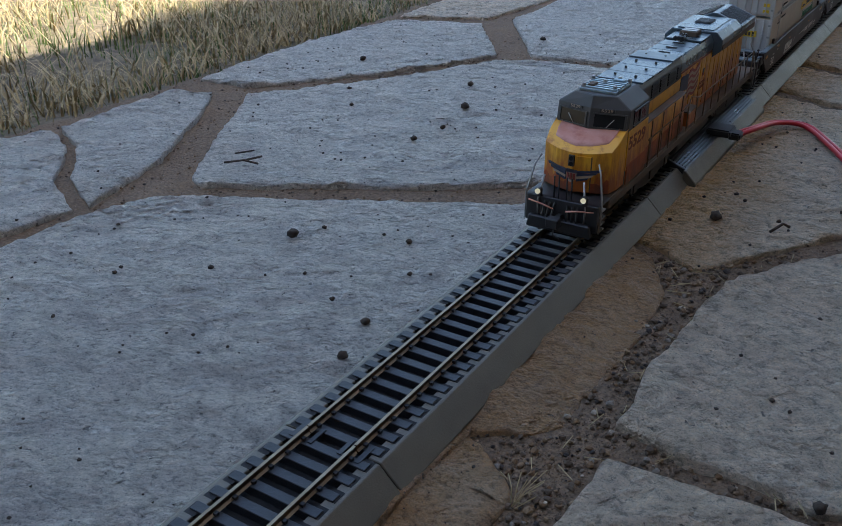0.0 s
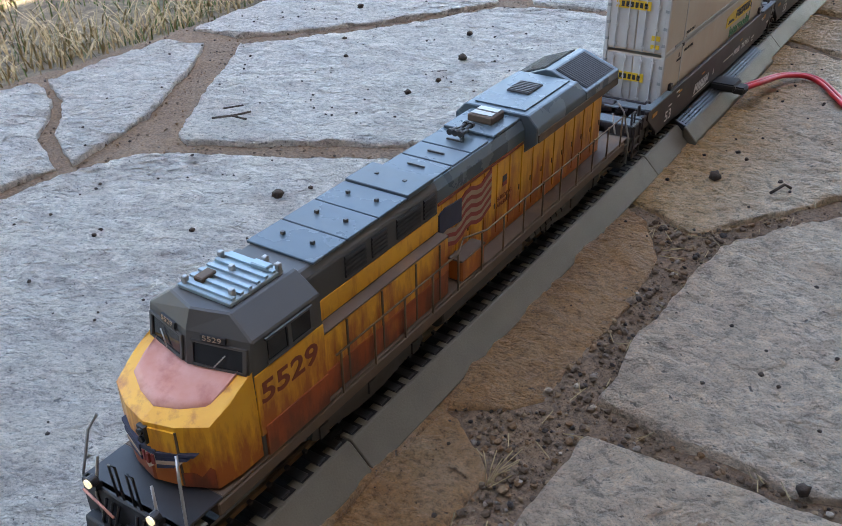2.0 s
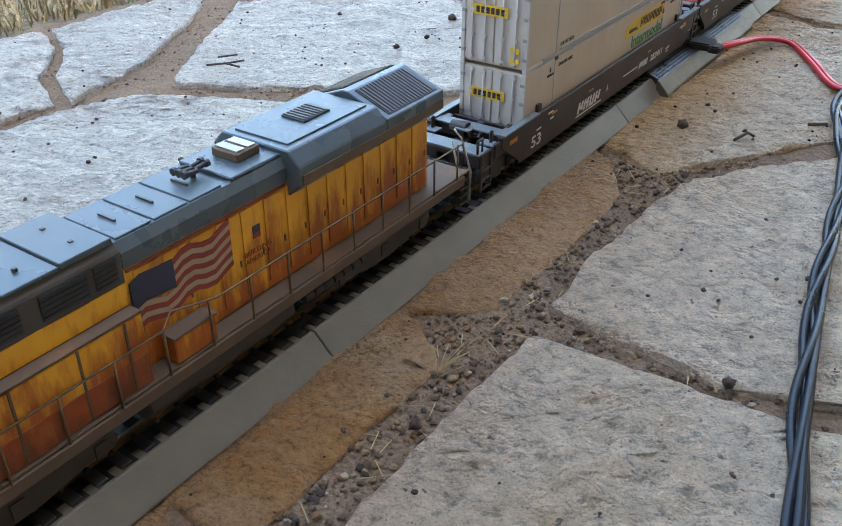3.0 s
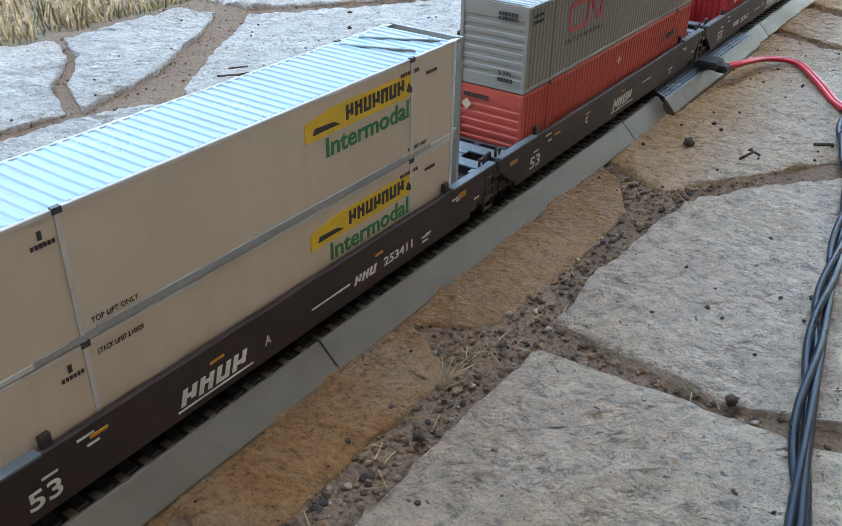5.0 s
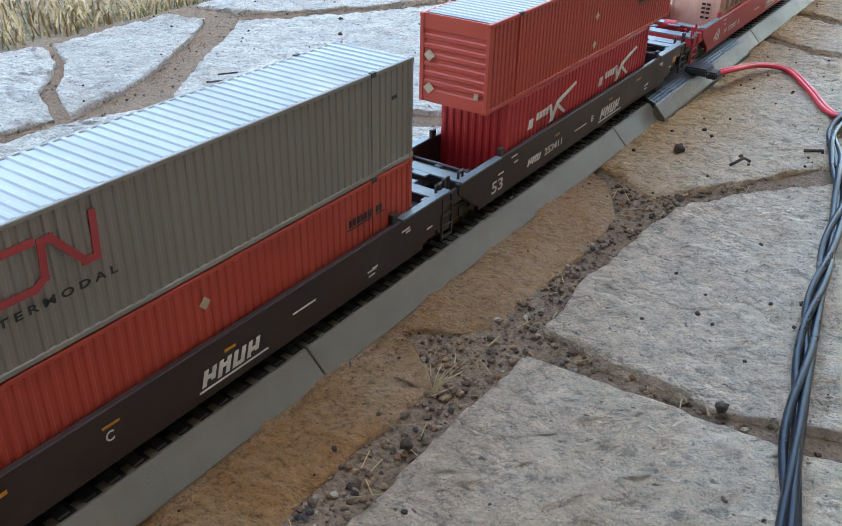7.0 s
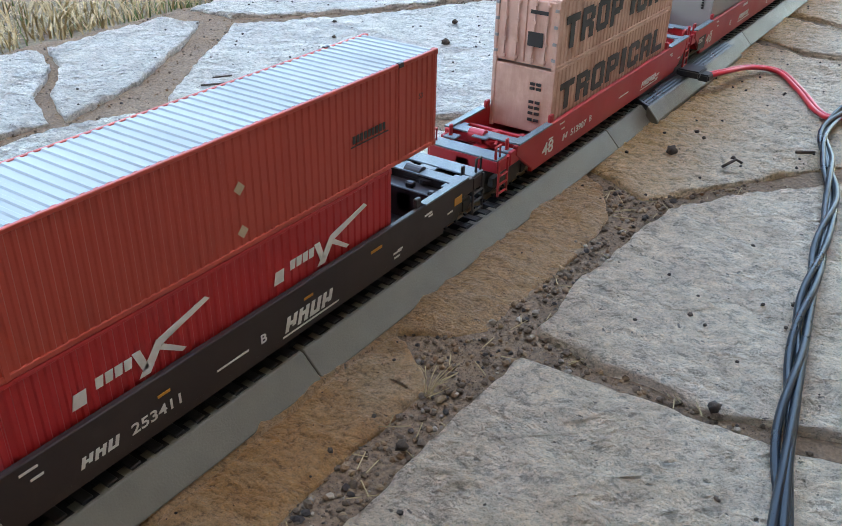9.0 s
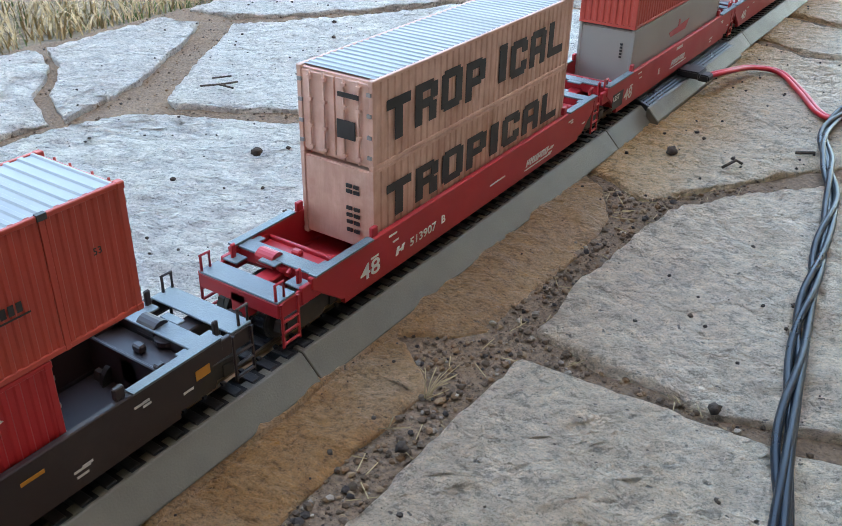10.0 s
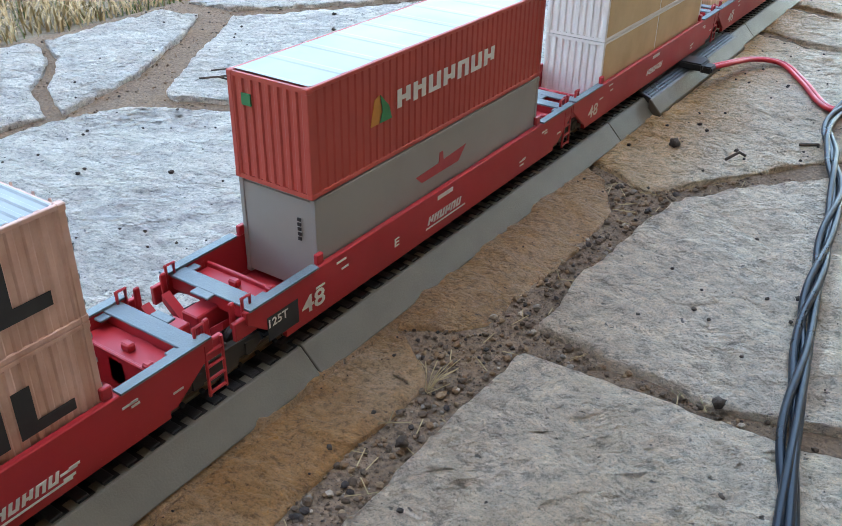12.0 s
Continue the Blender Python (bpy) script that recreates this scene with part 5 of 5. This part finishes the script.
# ---- containers ----
def ribs(bm, a0, a1, n, depth, put, wide=0.55):
    """A corrugated sheet: n ribs between a0 and a1. put(a, d, k) gives the corner at a, sunk by d, on edge k (0 or 1)."""
    step = (a1 - a0) / n
    line = [(a0, 0.0)]
    for i in range(n):
        s = a0 + i * step
        line += [(s + step * (1 - wide) * .35, 0.0), (s + step * (1 - wide) * .65, depth), (s + step * (1 - (1 - wide) * .65), depth), (s + step * (1 - (1 - wide) * .35), 0.0)]
    line.append((a1, 0.0))
    lo, hi = [[bm.verts.new(put(a, d, k)) for a, d in line] for k in (0, 1)]
    for i in range(len(line) - 1):
        bm.faces.new((lo[i], lo[i + 1], hi[i + 1], hi[i]))


def container(label, mat, roof_mat, length, z0, height, side="ribbed", front="ribs", rear="doors", n=60, group="containers on the train", post=None, roof="ribbed", post_at=.0215):
    t = thing("container", label, "shipping container", group)
    hw, z1 = .0149, z0 + height
    bpart("core", mat, t, (-hw + .0007, hw - .0007, .0008, length - .0008, z0 + .0006, z1 - .0006))
    for s in (-1, 1):
        if side == "ribbed":
            bm = bmesh.new()
            ribs(bm, .0016, length - .0016, n, .00042, lambda a, d, k: (s * (hw - .00012 - d), a, z0 + .0014 if k == 0 else z1 - .0012))
            part("side_wall", bm, mat, t)
        else:
            bpart("side_wall", mat, t, (*sorted((s * (hw - .0008), s * (hw - .0001))), .0010, length - .0010, z0 + .0010, z1 - .0010), w=.0001)
        bpart("bottom_rail", post or mat, t, (*sorted((s * (hw - .0010), s * (hw + .0001))), .0010, length - .0010, z0, z0 + .0015), w=.0002)
        bpart("top_rail", post or mat, t, (*sorted((s * (hw - .0010), s * (hw + .0001))), .0010, length - .0010, z1 - .0012, z1), w=.0002)
        for y in (0.0, length - .0016):
            bpart("corner_post", post or mat, t, (*sorted((s * (hw - .0016), s * (hw + .00015))), y - .0001, y + .0017, z0, z1), w=.0002)
            for z in (z0, z1 - .0018):
                bpart("corner_casting", post or mat, t, (*sorted((s * (hw - .0018), s * (hw + .0003))), y - .0002, y + .0020, z - .0001, z + .0019), w=.0003)
        if length > .15:
            for y in (post_at, length - post_at):
                bpart("lifting_post", post or mat, t, (*sorted((s * (hw - .0008), s * (hw + .0002))), y, y + .0014, z0, z1), w=.0001)
                bpart("lift_casting", "black", t, (*sorted((s * (hw - .0008), s * (hw + .0004))), y - .0003, y + .0020, z1 - .0012, z1 + .0003))
    bm = bmesh.new()
    if roof == "ribbed":
        ribs(bm, .0020, length - .0020, int(length / .0036), .00040, lambda a, d, k: ((-hw + .0010, hw - .0010)[k], a, z1 + .0001 - d))
    else:
        ribs(bm, .0020, length - .0020, 9, .00012, lambda a, d, k: ((-hw + .0010, hw - .0010)[k], a, z1 + .0001 - d), .8)
    part("roof", bm, roof_mat, t, "pale container roof")
    for kind, y, out in ((front, 0.0, -1), (rear, length, 1)):
        if kind == "ribs":
            bm = bmesh.new()
            ribs(bm, z0 + .0040, z1 - .0050, 7, .00045, lambda a, d, k: ((-hw + .0015, hw - .0015)[k], y - out * (.0002 + d), a), .5)
            box(bm, -hw + .0015, hw - .0015, *sorted((y - out * .0002, y - out * .0008)), z0, z0 + .0040)
            box(bm, -hw + .0015, hw - .0015, *sorted((y - out * .0002, y - out * .0008)), z1 - .0050, z1)
            part("end_wall", bm, mat, t)
        elif kind == "upright":
            bm = bmesh.new()
            ribs(bm, -hw + .0015, hw - .0015, 8, .00045, lambda a, d, k: (a, y - out * (.0001 + d), (z0 + .0012, z1 - .0012)[k]), .5)
            part("end_wall", bm, mat, t)
            [bpart("end_rail", mat, t, (-hw, hw, *sorted((y, y - out * .0008)), za, za + .0014)) for za in (z0, z1 - .0014)]
        elif kind == "flat":
            bpart("end_wall", mat, t, (-hw + .0014, hw - .0014, *sorted((y - out * .0002, y - out * .0009)), z0 + .001, z1 - .001), w=.0002)
        elif kind == "frame":
            # open bracing of square bars standing off the end
            bm = bmesh.new()
            e = y + out * .0042
            for s in (-1, 1):
                box(bm, s * .0138 - .0009, s * .0138 + .0009, e - .0007, e + .0007, z0, z1)
                tube(bm, [(s * .0138, e, z0 + .006), (0, e, z0 + height * .52)], .0007, 4)
                tube(bm, [(s * .0138, e, z1 - .006), (0, e, z0 + height * .52)], .0007, 4)
                for z in (z0 + .001, z1 - .001):
                    box(bm, s * .0138 - .0007, s * .0138 + .0007, *sorted((y, e)), z - .0007, z + .0007)
            for z in (z0 + .001, z1 - .001):
                box(bm, -.0138, .0138, e - .0007, e + .0007, z - .0009, z + .0009)
            part("end_frame", bm, "frame_grey", t, "grey open end frame")
        else:
            for s in (-1, 1):
                bm = bmesh.new()
                a, b = sorted((s * .0003, s * (hw - .0016)))
                box(bm, a, b, *sorted((y - out * .0010, y - out * .0002)), z0 + .0016, z1 - .0014)
                bev(bm, .0002)
                d = part("door", bm, "door_grey" if mat == "white_box" else mat, t)
                for q in (.28, .72):
                    xq = a + (b - a) * q
                    tpart("lock_rod", "door_grey" if mat == "white_box" else mat, d, .00035, [(xq, y + out * .0004, z0 + .0010), (xq, y + out * .0004, z1 - .0008)])
                    bpart("rod_keeper", "door_grey" if mat == "white_box" else mat, d, *[(xq - .0008, xq + .0008, *sorted((y - out * .0002, y + out * .0008)), z - .0005, z + .0005) for z in (z0 + .003, z0 + height * .35, z0 + height * .65, z1 - .003)])
                for z in (.15, .38, .62, .85):
                    xs = s * (hw - .0012)
                    bpart("hinge", "frame_grey", d, (xs - .0008, xs + .0008, *sorted((y - out * .0002, y + out * .0006)), z0 + height * z - .0006, z0 + height * z + .0006))
    return t


def side_bars(t, y, z, w, h, mat, count, x=.01492, gap=.3, name="painted_word", slant=0.0):
    """A row of plain upright bars in place of lettering."""
    for i in range(count):
        a = y + i * w / count
        bm = bmesh.new()
        prism(bm, [(a, z), (a + w / count * (1 - gap), z), (a + w / count * (1 - gap) + slant * h, z + h), (a + slant * h, z + h)], x, x + .00015, "x")
        part(name, bm, mat, t)


def side_shape(t, pts, mat, name, x=.01494, thick=.00015):
    bm = bmesh.new()
    prism(bm, pts, x, x + thick, "x")
    return part(name, bm, mat, t)


# ---- the train, front to back; each thing with its place along the train ----
TRAIN = []


def place(t, u):
    TRAIN.append((t, u))
    t.location = (0, u, 0)
    return t


place(locomotive(), .1840)

BROWN = "dark brown articulated well car with grey decks"
place(well_car(BROWN + ", unit A", "car_brown", 0, .1830, .0330, .0188,
               [("53", .0035, .0185, .0048, .0085), ("bars", .047, .0190, .0048, .024), ("line", .046, .0176, .0006, .027), ("A", .0780, .0205, .0030, .0025),
                ("bars", .1180, .0200, .0030, .0115), ("253411", .1335, .0200, .0030, .0160), ("orange", .0210, .0275, .0009, .0050), ("orange", .0580, .0260, .0008, .0050),
                ("orange", .1290, .0255, .0008, .0040), ("orange", .1780, .0265, .0022, .0050), ("line", .098, .0215, .0006, .018), ("orange", -.0150, .0265, .0018, .0060)], "white_ink"), .4815)
place(well_car(BROWN + ", middle unit C", "car_brown", 0, .1854, .0224, .0210,
               [("53", .0050, .0185, .0048, .0085), ("C", .0560, .0225, .0028, .0024), ("orange", .0555, .0265, .0007, .0050), ("bars", .0860, .0195, .0048, .022), ("line", .0850, .0181, .0006, .026),
                ("orange", .0950, .0260, .0008, .0040), ("orange", .0260, .0265, .0010, .0050), ("orange", -.0120, .0260, .0016, .0060), ("line", .122, .0235, .0006, .010)], "white_ink"), .7085)
place(well_car(BROWN + ", end unit B", "car_brown", 0, .1854, .0210, .0305,
               [("53", .0030, .0185, .0048, .0085), ("bars", .0320, .0200, .0030, .0115), ("253411", .0470, .0200, .0030, .0160), ("orange", .0560, .0255, .0008, .0040), ("B", .0930, .0210, .0028, .0024),
                ("bars", .1030, .0190, .0048, .022), ("line", .1020, .0176, .0006, .026), ("orange", .1120, .0258, .0008, .0040), ("line", .0760, .0215, .0006, .012), ("orange", .1450, .0265, .0010, .0060), ("orange", .1960, .0235, .0030, .0050)], "white_ink"), .9415)
RED = "glossy red articulated well car with grey decks"
place(well_car(RED + ", lettered B", "car_red", 0, .163, .0320, .0230,
               [("48", .0020, .0190, .0055, .0105), ("bars", .0215, .0200, .0030, .0055), ("513907", .0300, .0200, .0030, .0165), ("B", .0500, .0205, .0030, .0025), ("bars", .1150, .0195, .0030, .020), ("line", .1140, .0180, .0006, .024), ("line", .085, .022, .0006, .012)], "white_ink"), 1.2060)
place(well_car(RED + ", black data panel", "car_red", 0, .163, .0230, .0180,
               [("48", .0010, .0190, .0055, .0105), ("plate", -.0135, .0180, .0080, .0130), ("125T", -.0130, .0225, .0026, .0080), ("E", .0480, .0210, .0030, .0026), ("bars", .0680, .0205, .0030, .022), ("line", .0670, .0190, .0006, .026), ("line", .0740, .0280, .0016, .010)], "white_ink"), 1.4235)
place(well_car(RED + " under white-ended containers", "car_red", 0, .163, .0180, .0180,
               [("48", -.0040, .0190, .0055, .0105), ("bars", .0680, .0205, .0030, .022), ("line", .0740, .0280, .0016, .010)], "white_ink"), 1.6285)
place(well_car(RED + " at the tail", "car_red", 0, .163, .0180, .0320, [("48", .0010, .0190, .0055, .0105)], "white_ink"), 1.8335)

for z0, where in ((.0172, "lower"), (.0507, "upper")):
    c = container("cream %s intermodal container with a yellow sign" % where, "white_box", "alu", .1768, z0, .0333, side="flat", front="doors", rear="frame", post="door_grey", post_at=.0255)
    bm = bmesh.new()
    prism(bm, [(.1110, z0 + .0215), (.1610, z0 + .0215), (.1618, z0 + .0222), (.1618, z0 + .0290), (.1230, z0 + .0290), (.1110, z0 + .0272)], .01482, .01500, "x")
    sign = part("yellow_sign", bm, "yellow_ink", c, "yellow sign panel")
    glyphs("sign_mark", "black_ink", sign, .1285, z0 + .0234, .0290, .0044, 7, .01500)
    side_shape(sign, [(.1140, z0 + .0232), (.1260, z0 + .0232), (.1230, z0 + .0246), (.1150, z0 + .0250)], "black_ink", "emblem_bar", .01496)
    side_shape(sign, [(.1580, z0 + .0236), (.1606, z0 + .0225), (.1610, z0 + .0240), (.1592, z0 + .0262)], "black_ink", "emblem_bar", .01496)
    text("Intermodal", .0056, (.01495, .1195, z0 + .0150), SIDE, "green_ink", c, width=.0400, label="green lettering", bold=.03)
    text("TOP LIFT ONLY" if where == "upper" else "STACK LIMIT 2 HIGH", .0014, (.01495, .0290, z0 + (.0035 if where == "upper" else .0285)), SIDE, "black_ink", c, width=.0130)
    text("TOP LIFT ONLY", .0012, (.01495, .1590, z0 + .0030), SIDE, "black_ink", c, width=.0110) if where == "upper" else None
    side_bars(c, .1550, z0 + .0285, .0100, .0012, "black_ink", 8)
    side_bars(c, .1690, z0 + .0262, .0060, .0010, "black_ink", 6)
    side_bars(c, .0190, z0 + .0262, .0060, .0010, "black_ink", 6)
    side_shape(c, [(.0210, z0 + .0300), (.0220, z0 + .0300), (.0220, z0 + .0280), (.0210, z0 + .0280)], "black_ink", "mark")
    for y in (.0258, .1510):
        bpart("forklift_pocket", "frame_grey", c, (.0140, .01515, y - .012, y + .012, z0 + .0004, z0 + .0018))
    bpart("drip_rail", "frame_grey", c, (.0146, .0152, .0300, .1470, z0 + .0001, z0 + .0026), w=.0002)
    bm = bmesh.new()
    box(bm, -.0105, .0060, -.0006, -.0003, z0 + .0200, z0 + .0240)
    d = part("door_sign", bm, "yellow_ink", c, "yellow sign on the doors")
    each("sign_bar", "black_ink", d, *[(-.0080 + k * .0022, -.0066 + k * .0022, -.0008, -.0005, z0 + .0208, z0 + .0232) for k in range(6)])
    each("door_sticker", "yellow_ink", c, (.0078, .0118, -.0006, -.0003, z0 + .0070, z0 + .0092), (.0078, .0118, -.0006, -.0003, z0 + .0030, z0 + .0050))
    if where == "upper":
        for k in range(2):
            tpart("roof_brace", "alu", c, .0006, [(-.012, .150 + k * .010, .0842), (.012, .158 + k * .014, .0842)])
    for ch in c.children:
        if ch.name.split(".")[0] in ("yellow_sign", "lettering", "painted_word") and ch.bound_box[0][1] > .1:
            ch.location.y = -.009
    place(c, .4815)

GOODS = "containers on the train"
c = place(container("orange-red ribbed container, lower of a pair", "box_red", "roof_white", .1854, .0172, .0333, n=62), .7085)
side_bars(c, .1520, .0385, .0170, .0024, "black_ink", 9)
side_shape(c, [(.1510, .0376), (.1700, .0376), (.1700, .0380), (.1510, .0380)], "black_ink", "underline")
side_shape(c, [(.0925, .0400), (.0945, .0420), (.0925, .0440), (.0905, .0420)], "tan_ink", "placard")
each("painted_word", "black_ink", c, *[(-.0120 + k * .0013, -.0111 + k * .0013, -.0004, -.0001, .0455, .0472) for k in range(9)])
bm = bmesh.new()
prism(bm, [(-.0105, .0400), (-.0082, .0423), (-.0105, .0446), (-.0128, .0423)], -.0005, 0)
part("placard", bm, "tan_ink", c)
c = place(container("grey ribbed container with red emblem, upper of a pair", "box_grey", "roof_white", .1854, .0510, .0333, n=62), .7085)
bm = bmesh.new()
for pts in ([(.0500, .0782), (.0380, .0782), (.0352, .0765), (.0352, .0695), (.0378, .0678), (.0490, .0678), (.0516, .0695), (.0522, .0775), (.0545, .0775), (.0615, .0690), (.0645, .0690), (.0650, .0790)],):
    line = [Vector((.0150, a, b)) for a, b in pts]
    for i, (a, b) in enumerate(zip(line, line[1:])):
        d = (b - a).normalized() * .0009
        e = Vector((0, -d.z, d.y))
        prism(bm, [(p.y, p.z) for p in (a - d + e, b + d + e, b + d - e, a - d - e)], .01490, .01506 + i * .00002, "x")
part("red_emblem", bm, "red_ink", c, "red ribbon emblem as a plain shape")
text("I N T E R M O D A L", .0019, (.0150, .0330, .0628), SIDE, "black_ink", c, width=.0360, bold=.03)
side_bars(c, .0040, .0795, .0080, .0012, "black_ink", 7)
side_bars(c, .0040, .0772, .0080, .0012, "black_ink", 7)
side_bars(c, .1740, .0735, .0030, .0012, "black_ink", 2)
text("53ft", .0017, (.0030, -.0001, .0570), FRONT, "black_ink", c, width=.0060)
each("painted_word", "black_ink", c, *[(.0030 + k * .0014, .0040 + k * .0014, -.0004, -.0001, .0545, .0560) for k in range(5)], *[(.0020 + k * .0014, .0030 + k * .0014, -.0004, -.0001, z, z + .0013) for k in range(6) for z in (.0782, .0800)])
c = place(container("crimson ribbed container with white script, lower of a pair", "box_crimson", "roof_white", .1430, .0172, .0335, n=42, front="upright"), .9580)
for y in (.0180, .0860):
    side_shape(c, [(y, .0345), (y + .004, .0345), (y + .0045, .0385), (y + .001, .0385)], "white_ink", "script_stroke")
    for k in range(4):
        side_shape(c, [(y + .007 + k * .0028, .0365), (y + .009 + k * .0028, .0365), (y + .0095 + k * .0028, .0395), (y + .0072 + k * .0028, .0395)], "white_ink", "script_stroke")
    side_shape(c, [(y + .0190, .0320), (y + .0225, .0320), (y + .0270, .0380), (y + .0440, .0430), (y + .0425, .0442), (y + .0255, .0400)], "white_ink", "script_stroke")
    side_shape(c, [(y + .0180, .0400), (y + .0205, .0400), (y + .0225, .0340), (y + .0205, .0335)], "white_ink", "script_stroke")
    side_shape(c, [(y + .0260, .0370), (y + .0330, .0325), (y + .0345, .0330), (y + .0275, .0380)], "white_ink", "script_stroke")
c = place(container("orange-red ribbed container, upper of a pair, overhanging", "box_red", "roof_white", .1854, .0509, .0333, n=62), .9415)
side_bars(c, .1400, .0655, .0170, .0024, "black_ink", 9)
side_shape(c, [(.1390, .0644), (.1580, .0644), (.1580, .0648), (.1390, .0648)], "black_ink", "underline")
text("53", .0017, (.0150, .1750, .0700), SIDE, "black_ink", c)
for z in (.0565, .0690):
    side_shape(c, [(.0925, z - .0020), (.0945, z), (.0925, z + .0020), (.0905, z)], "tan_ink", "placard")
    bm = bmesh.new()
    prism(bm, [(-.0105, z - .0022), (-.0082, z), (-.0105, z + .0022), (-.0128, z)], -.0005, 0)
    part("placard", bm, "tan_ink", c)
bpart("data_plate", "tan_ink", c, (.0095, .0112, -.0005, 0, .0560, .0582))

for z0, h, ht in ((.0235, .0125, .0297), (.0533, .0142, .0292)):
    upper = z0 > .05
    c = place(container("peach ribbed container with large black lettering, %s" % ("faded and scuffed" if upper else "lower of a pair"), "box_peach", "roof_white", .1385, z0, ht, n=36, front="doors" if upper else "flat", rear="doors"), 1.2190)
    block_word("TROP ICAL" if upper else "TROPICAL", "black_ink", c, .0070, z0 + (.0076 if upper else .0098), .1270, h, .01496, .0005 if upper else 0, "bold black letter")
    each("painted_word", "black_ink", c, *([(.0015, .0085, -.0010, -.0006, z0 + .009, z0 + .015), (.0020, .0100, -.0010, -.0006, z0 + .0225, z0 + .0240)] if upper else [(.0040 + k * .003, .0062 + k * .003, -.0005, 0, z0 + q, z0 + q + .0012) for k in range(2) for q in (.006, .009, .0115, .014, .020, .022)]))
c = place(container("plain smooth grey container, lower of a pair", "box_plain", "box_plain", .1400, .0186, .0330, side="flat", front="flat", rear="flat"), 1.4355)
side_shape(c, [(.0520, .0395), (.0555, .0365), (.0790, .0365), (.0840, .0415), (.0690, .0405), (.0685, .0440), (.0665, .0440), (.0660, .0402)], "red_ink", "red_emblem")
each("painted_word", "black_ink", c, *[(.0080, .0092, -.0004, 0, .0370 + k * .0016, .0380 + k * .0016) for k in range(5)])
c = place(container("brick-red ribbed container, white lettering bars, upper of a pair", "box_brick", "roof_white", .1410, .0521, .0331, n=40, front="upright", roof="flat"), 1.4345)
glyphs("letter_block", "white_ink", c, .0420, .0675, .0620, .0060, 7, .01492)
side_shape(c, [(.0280, .0655), (.0320, .0655), (.0335, .0690), (.0325, .0745), (.0300, .0735)], "orange_ink", "emblem_half")
side_shape(c, [(.0326, .0655), (.0390, .0655), (.0375, .0700), (.0330, .0745), (.0342, .0690)], "green_ink", "emblem_half")
bpart("front_emblem", "green_ink", c, (-.0095, -.0060, -.0005, 0, .0760, .0795))
for z0, ht in ((.0205, .0297), (.0505, .0297)):
    c = place(container("tan-sided container with white ribbed ends", "box_white", "roof_white", .1400, z0, ht, front="upright", rear="upright", side="flat"), 1.6405)
    bm = bmesh.new()
    for k in range(2):
        box(bm, .0146, .01500, .0020 + k * .0683, .0685 + k * .0690, z0 + .0016, z0 + ht - .0012)
    part("side_panel", bm, "box_tan", c, "tan wooden-looking side panels")
c = place(container("tan-sided container at the tail of the train", "box_tan", "roof_white", .1400, .0205, .0297, n=36, front="upright"), 1.8440)


def motions():
    """The whole train rolls along the track towards the camera."""
    for t, u in TRAIN:
        walk(t, [(s, pose(0, u + p, 0)) for s, p in RUN])


motions()
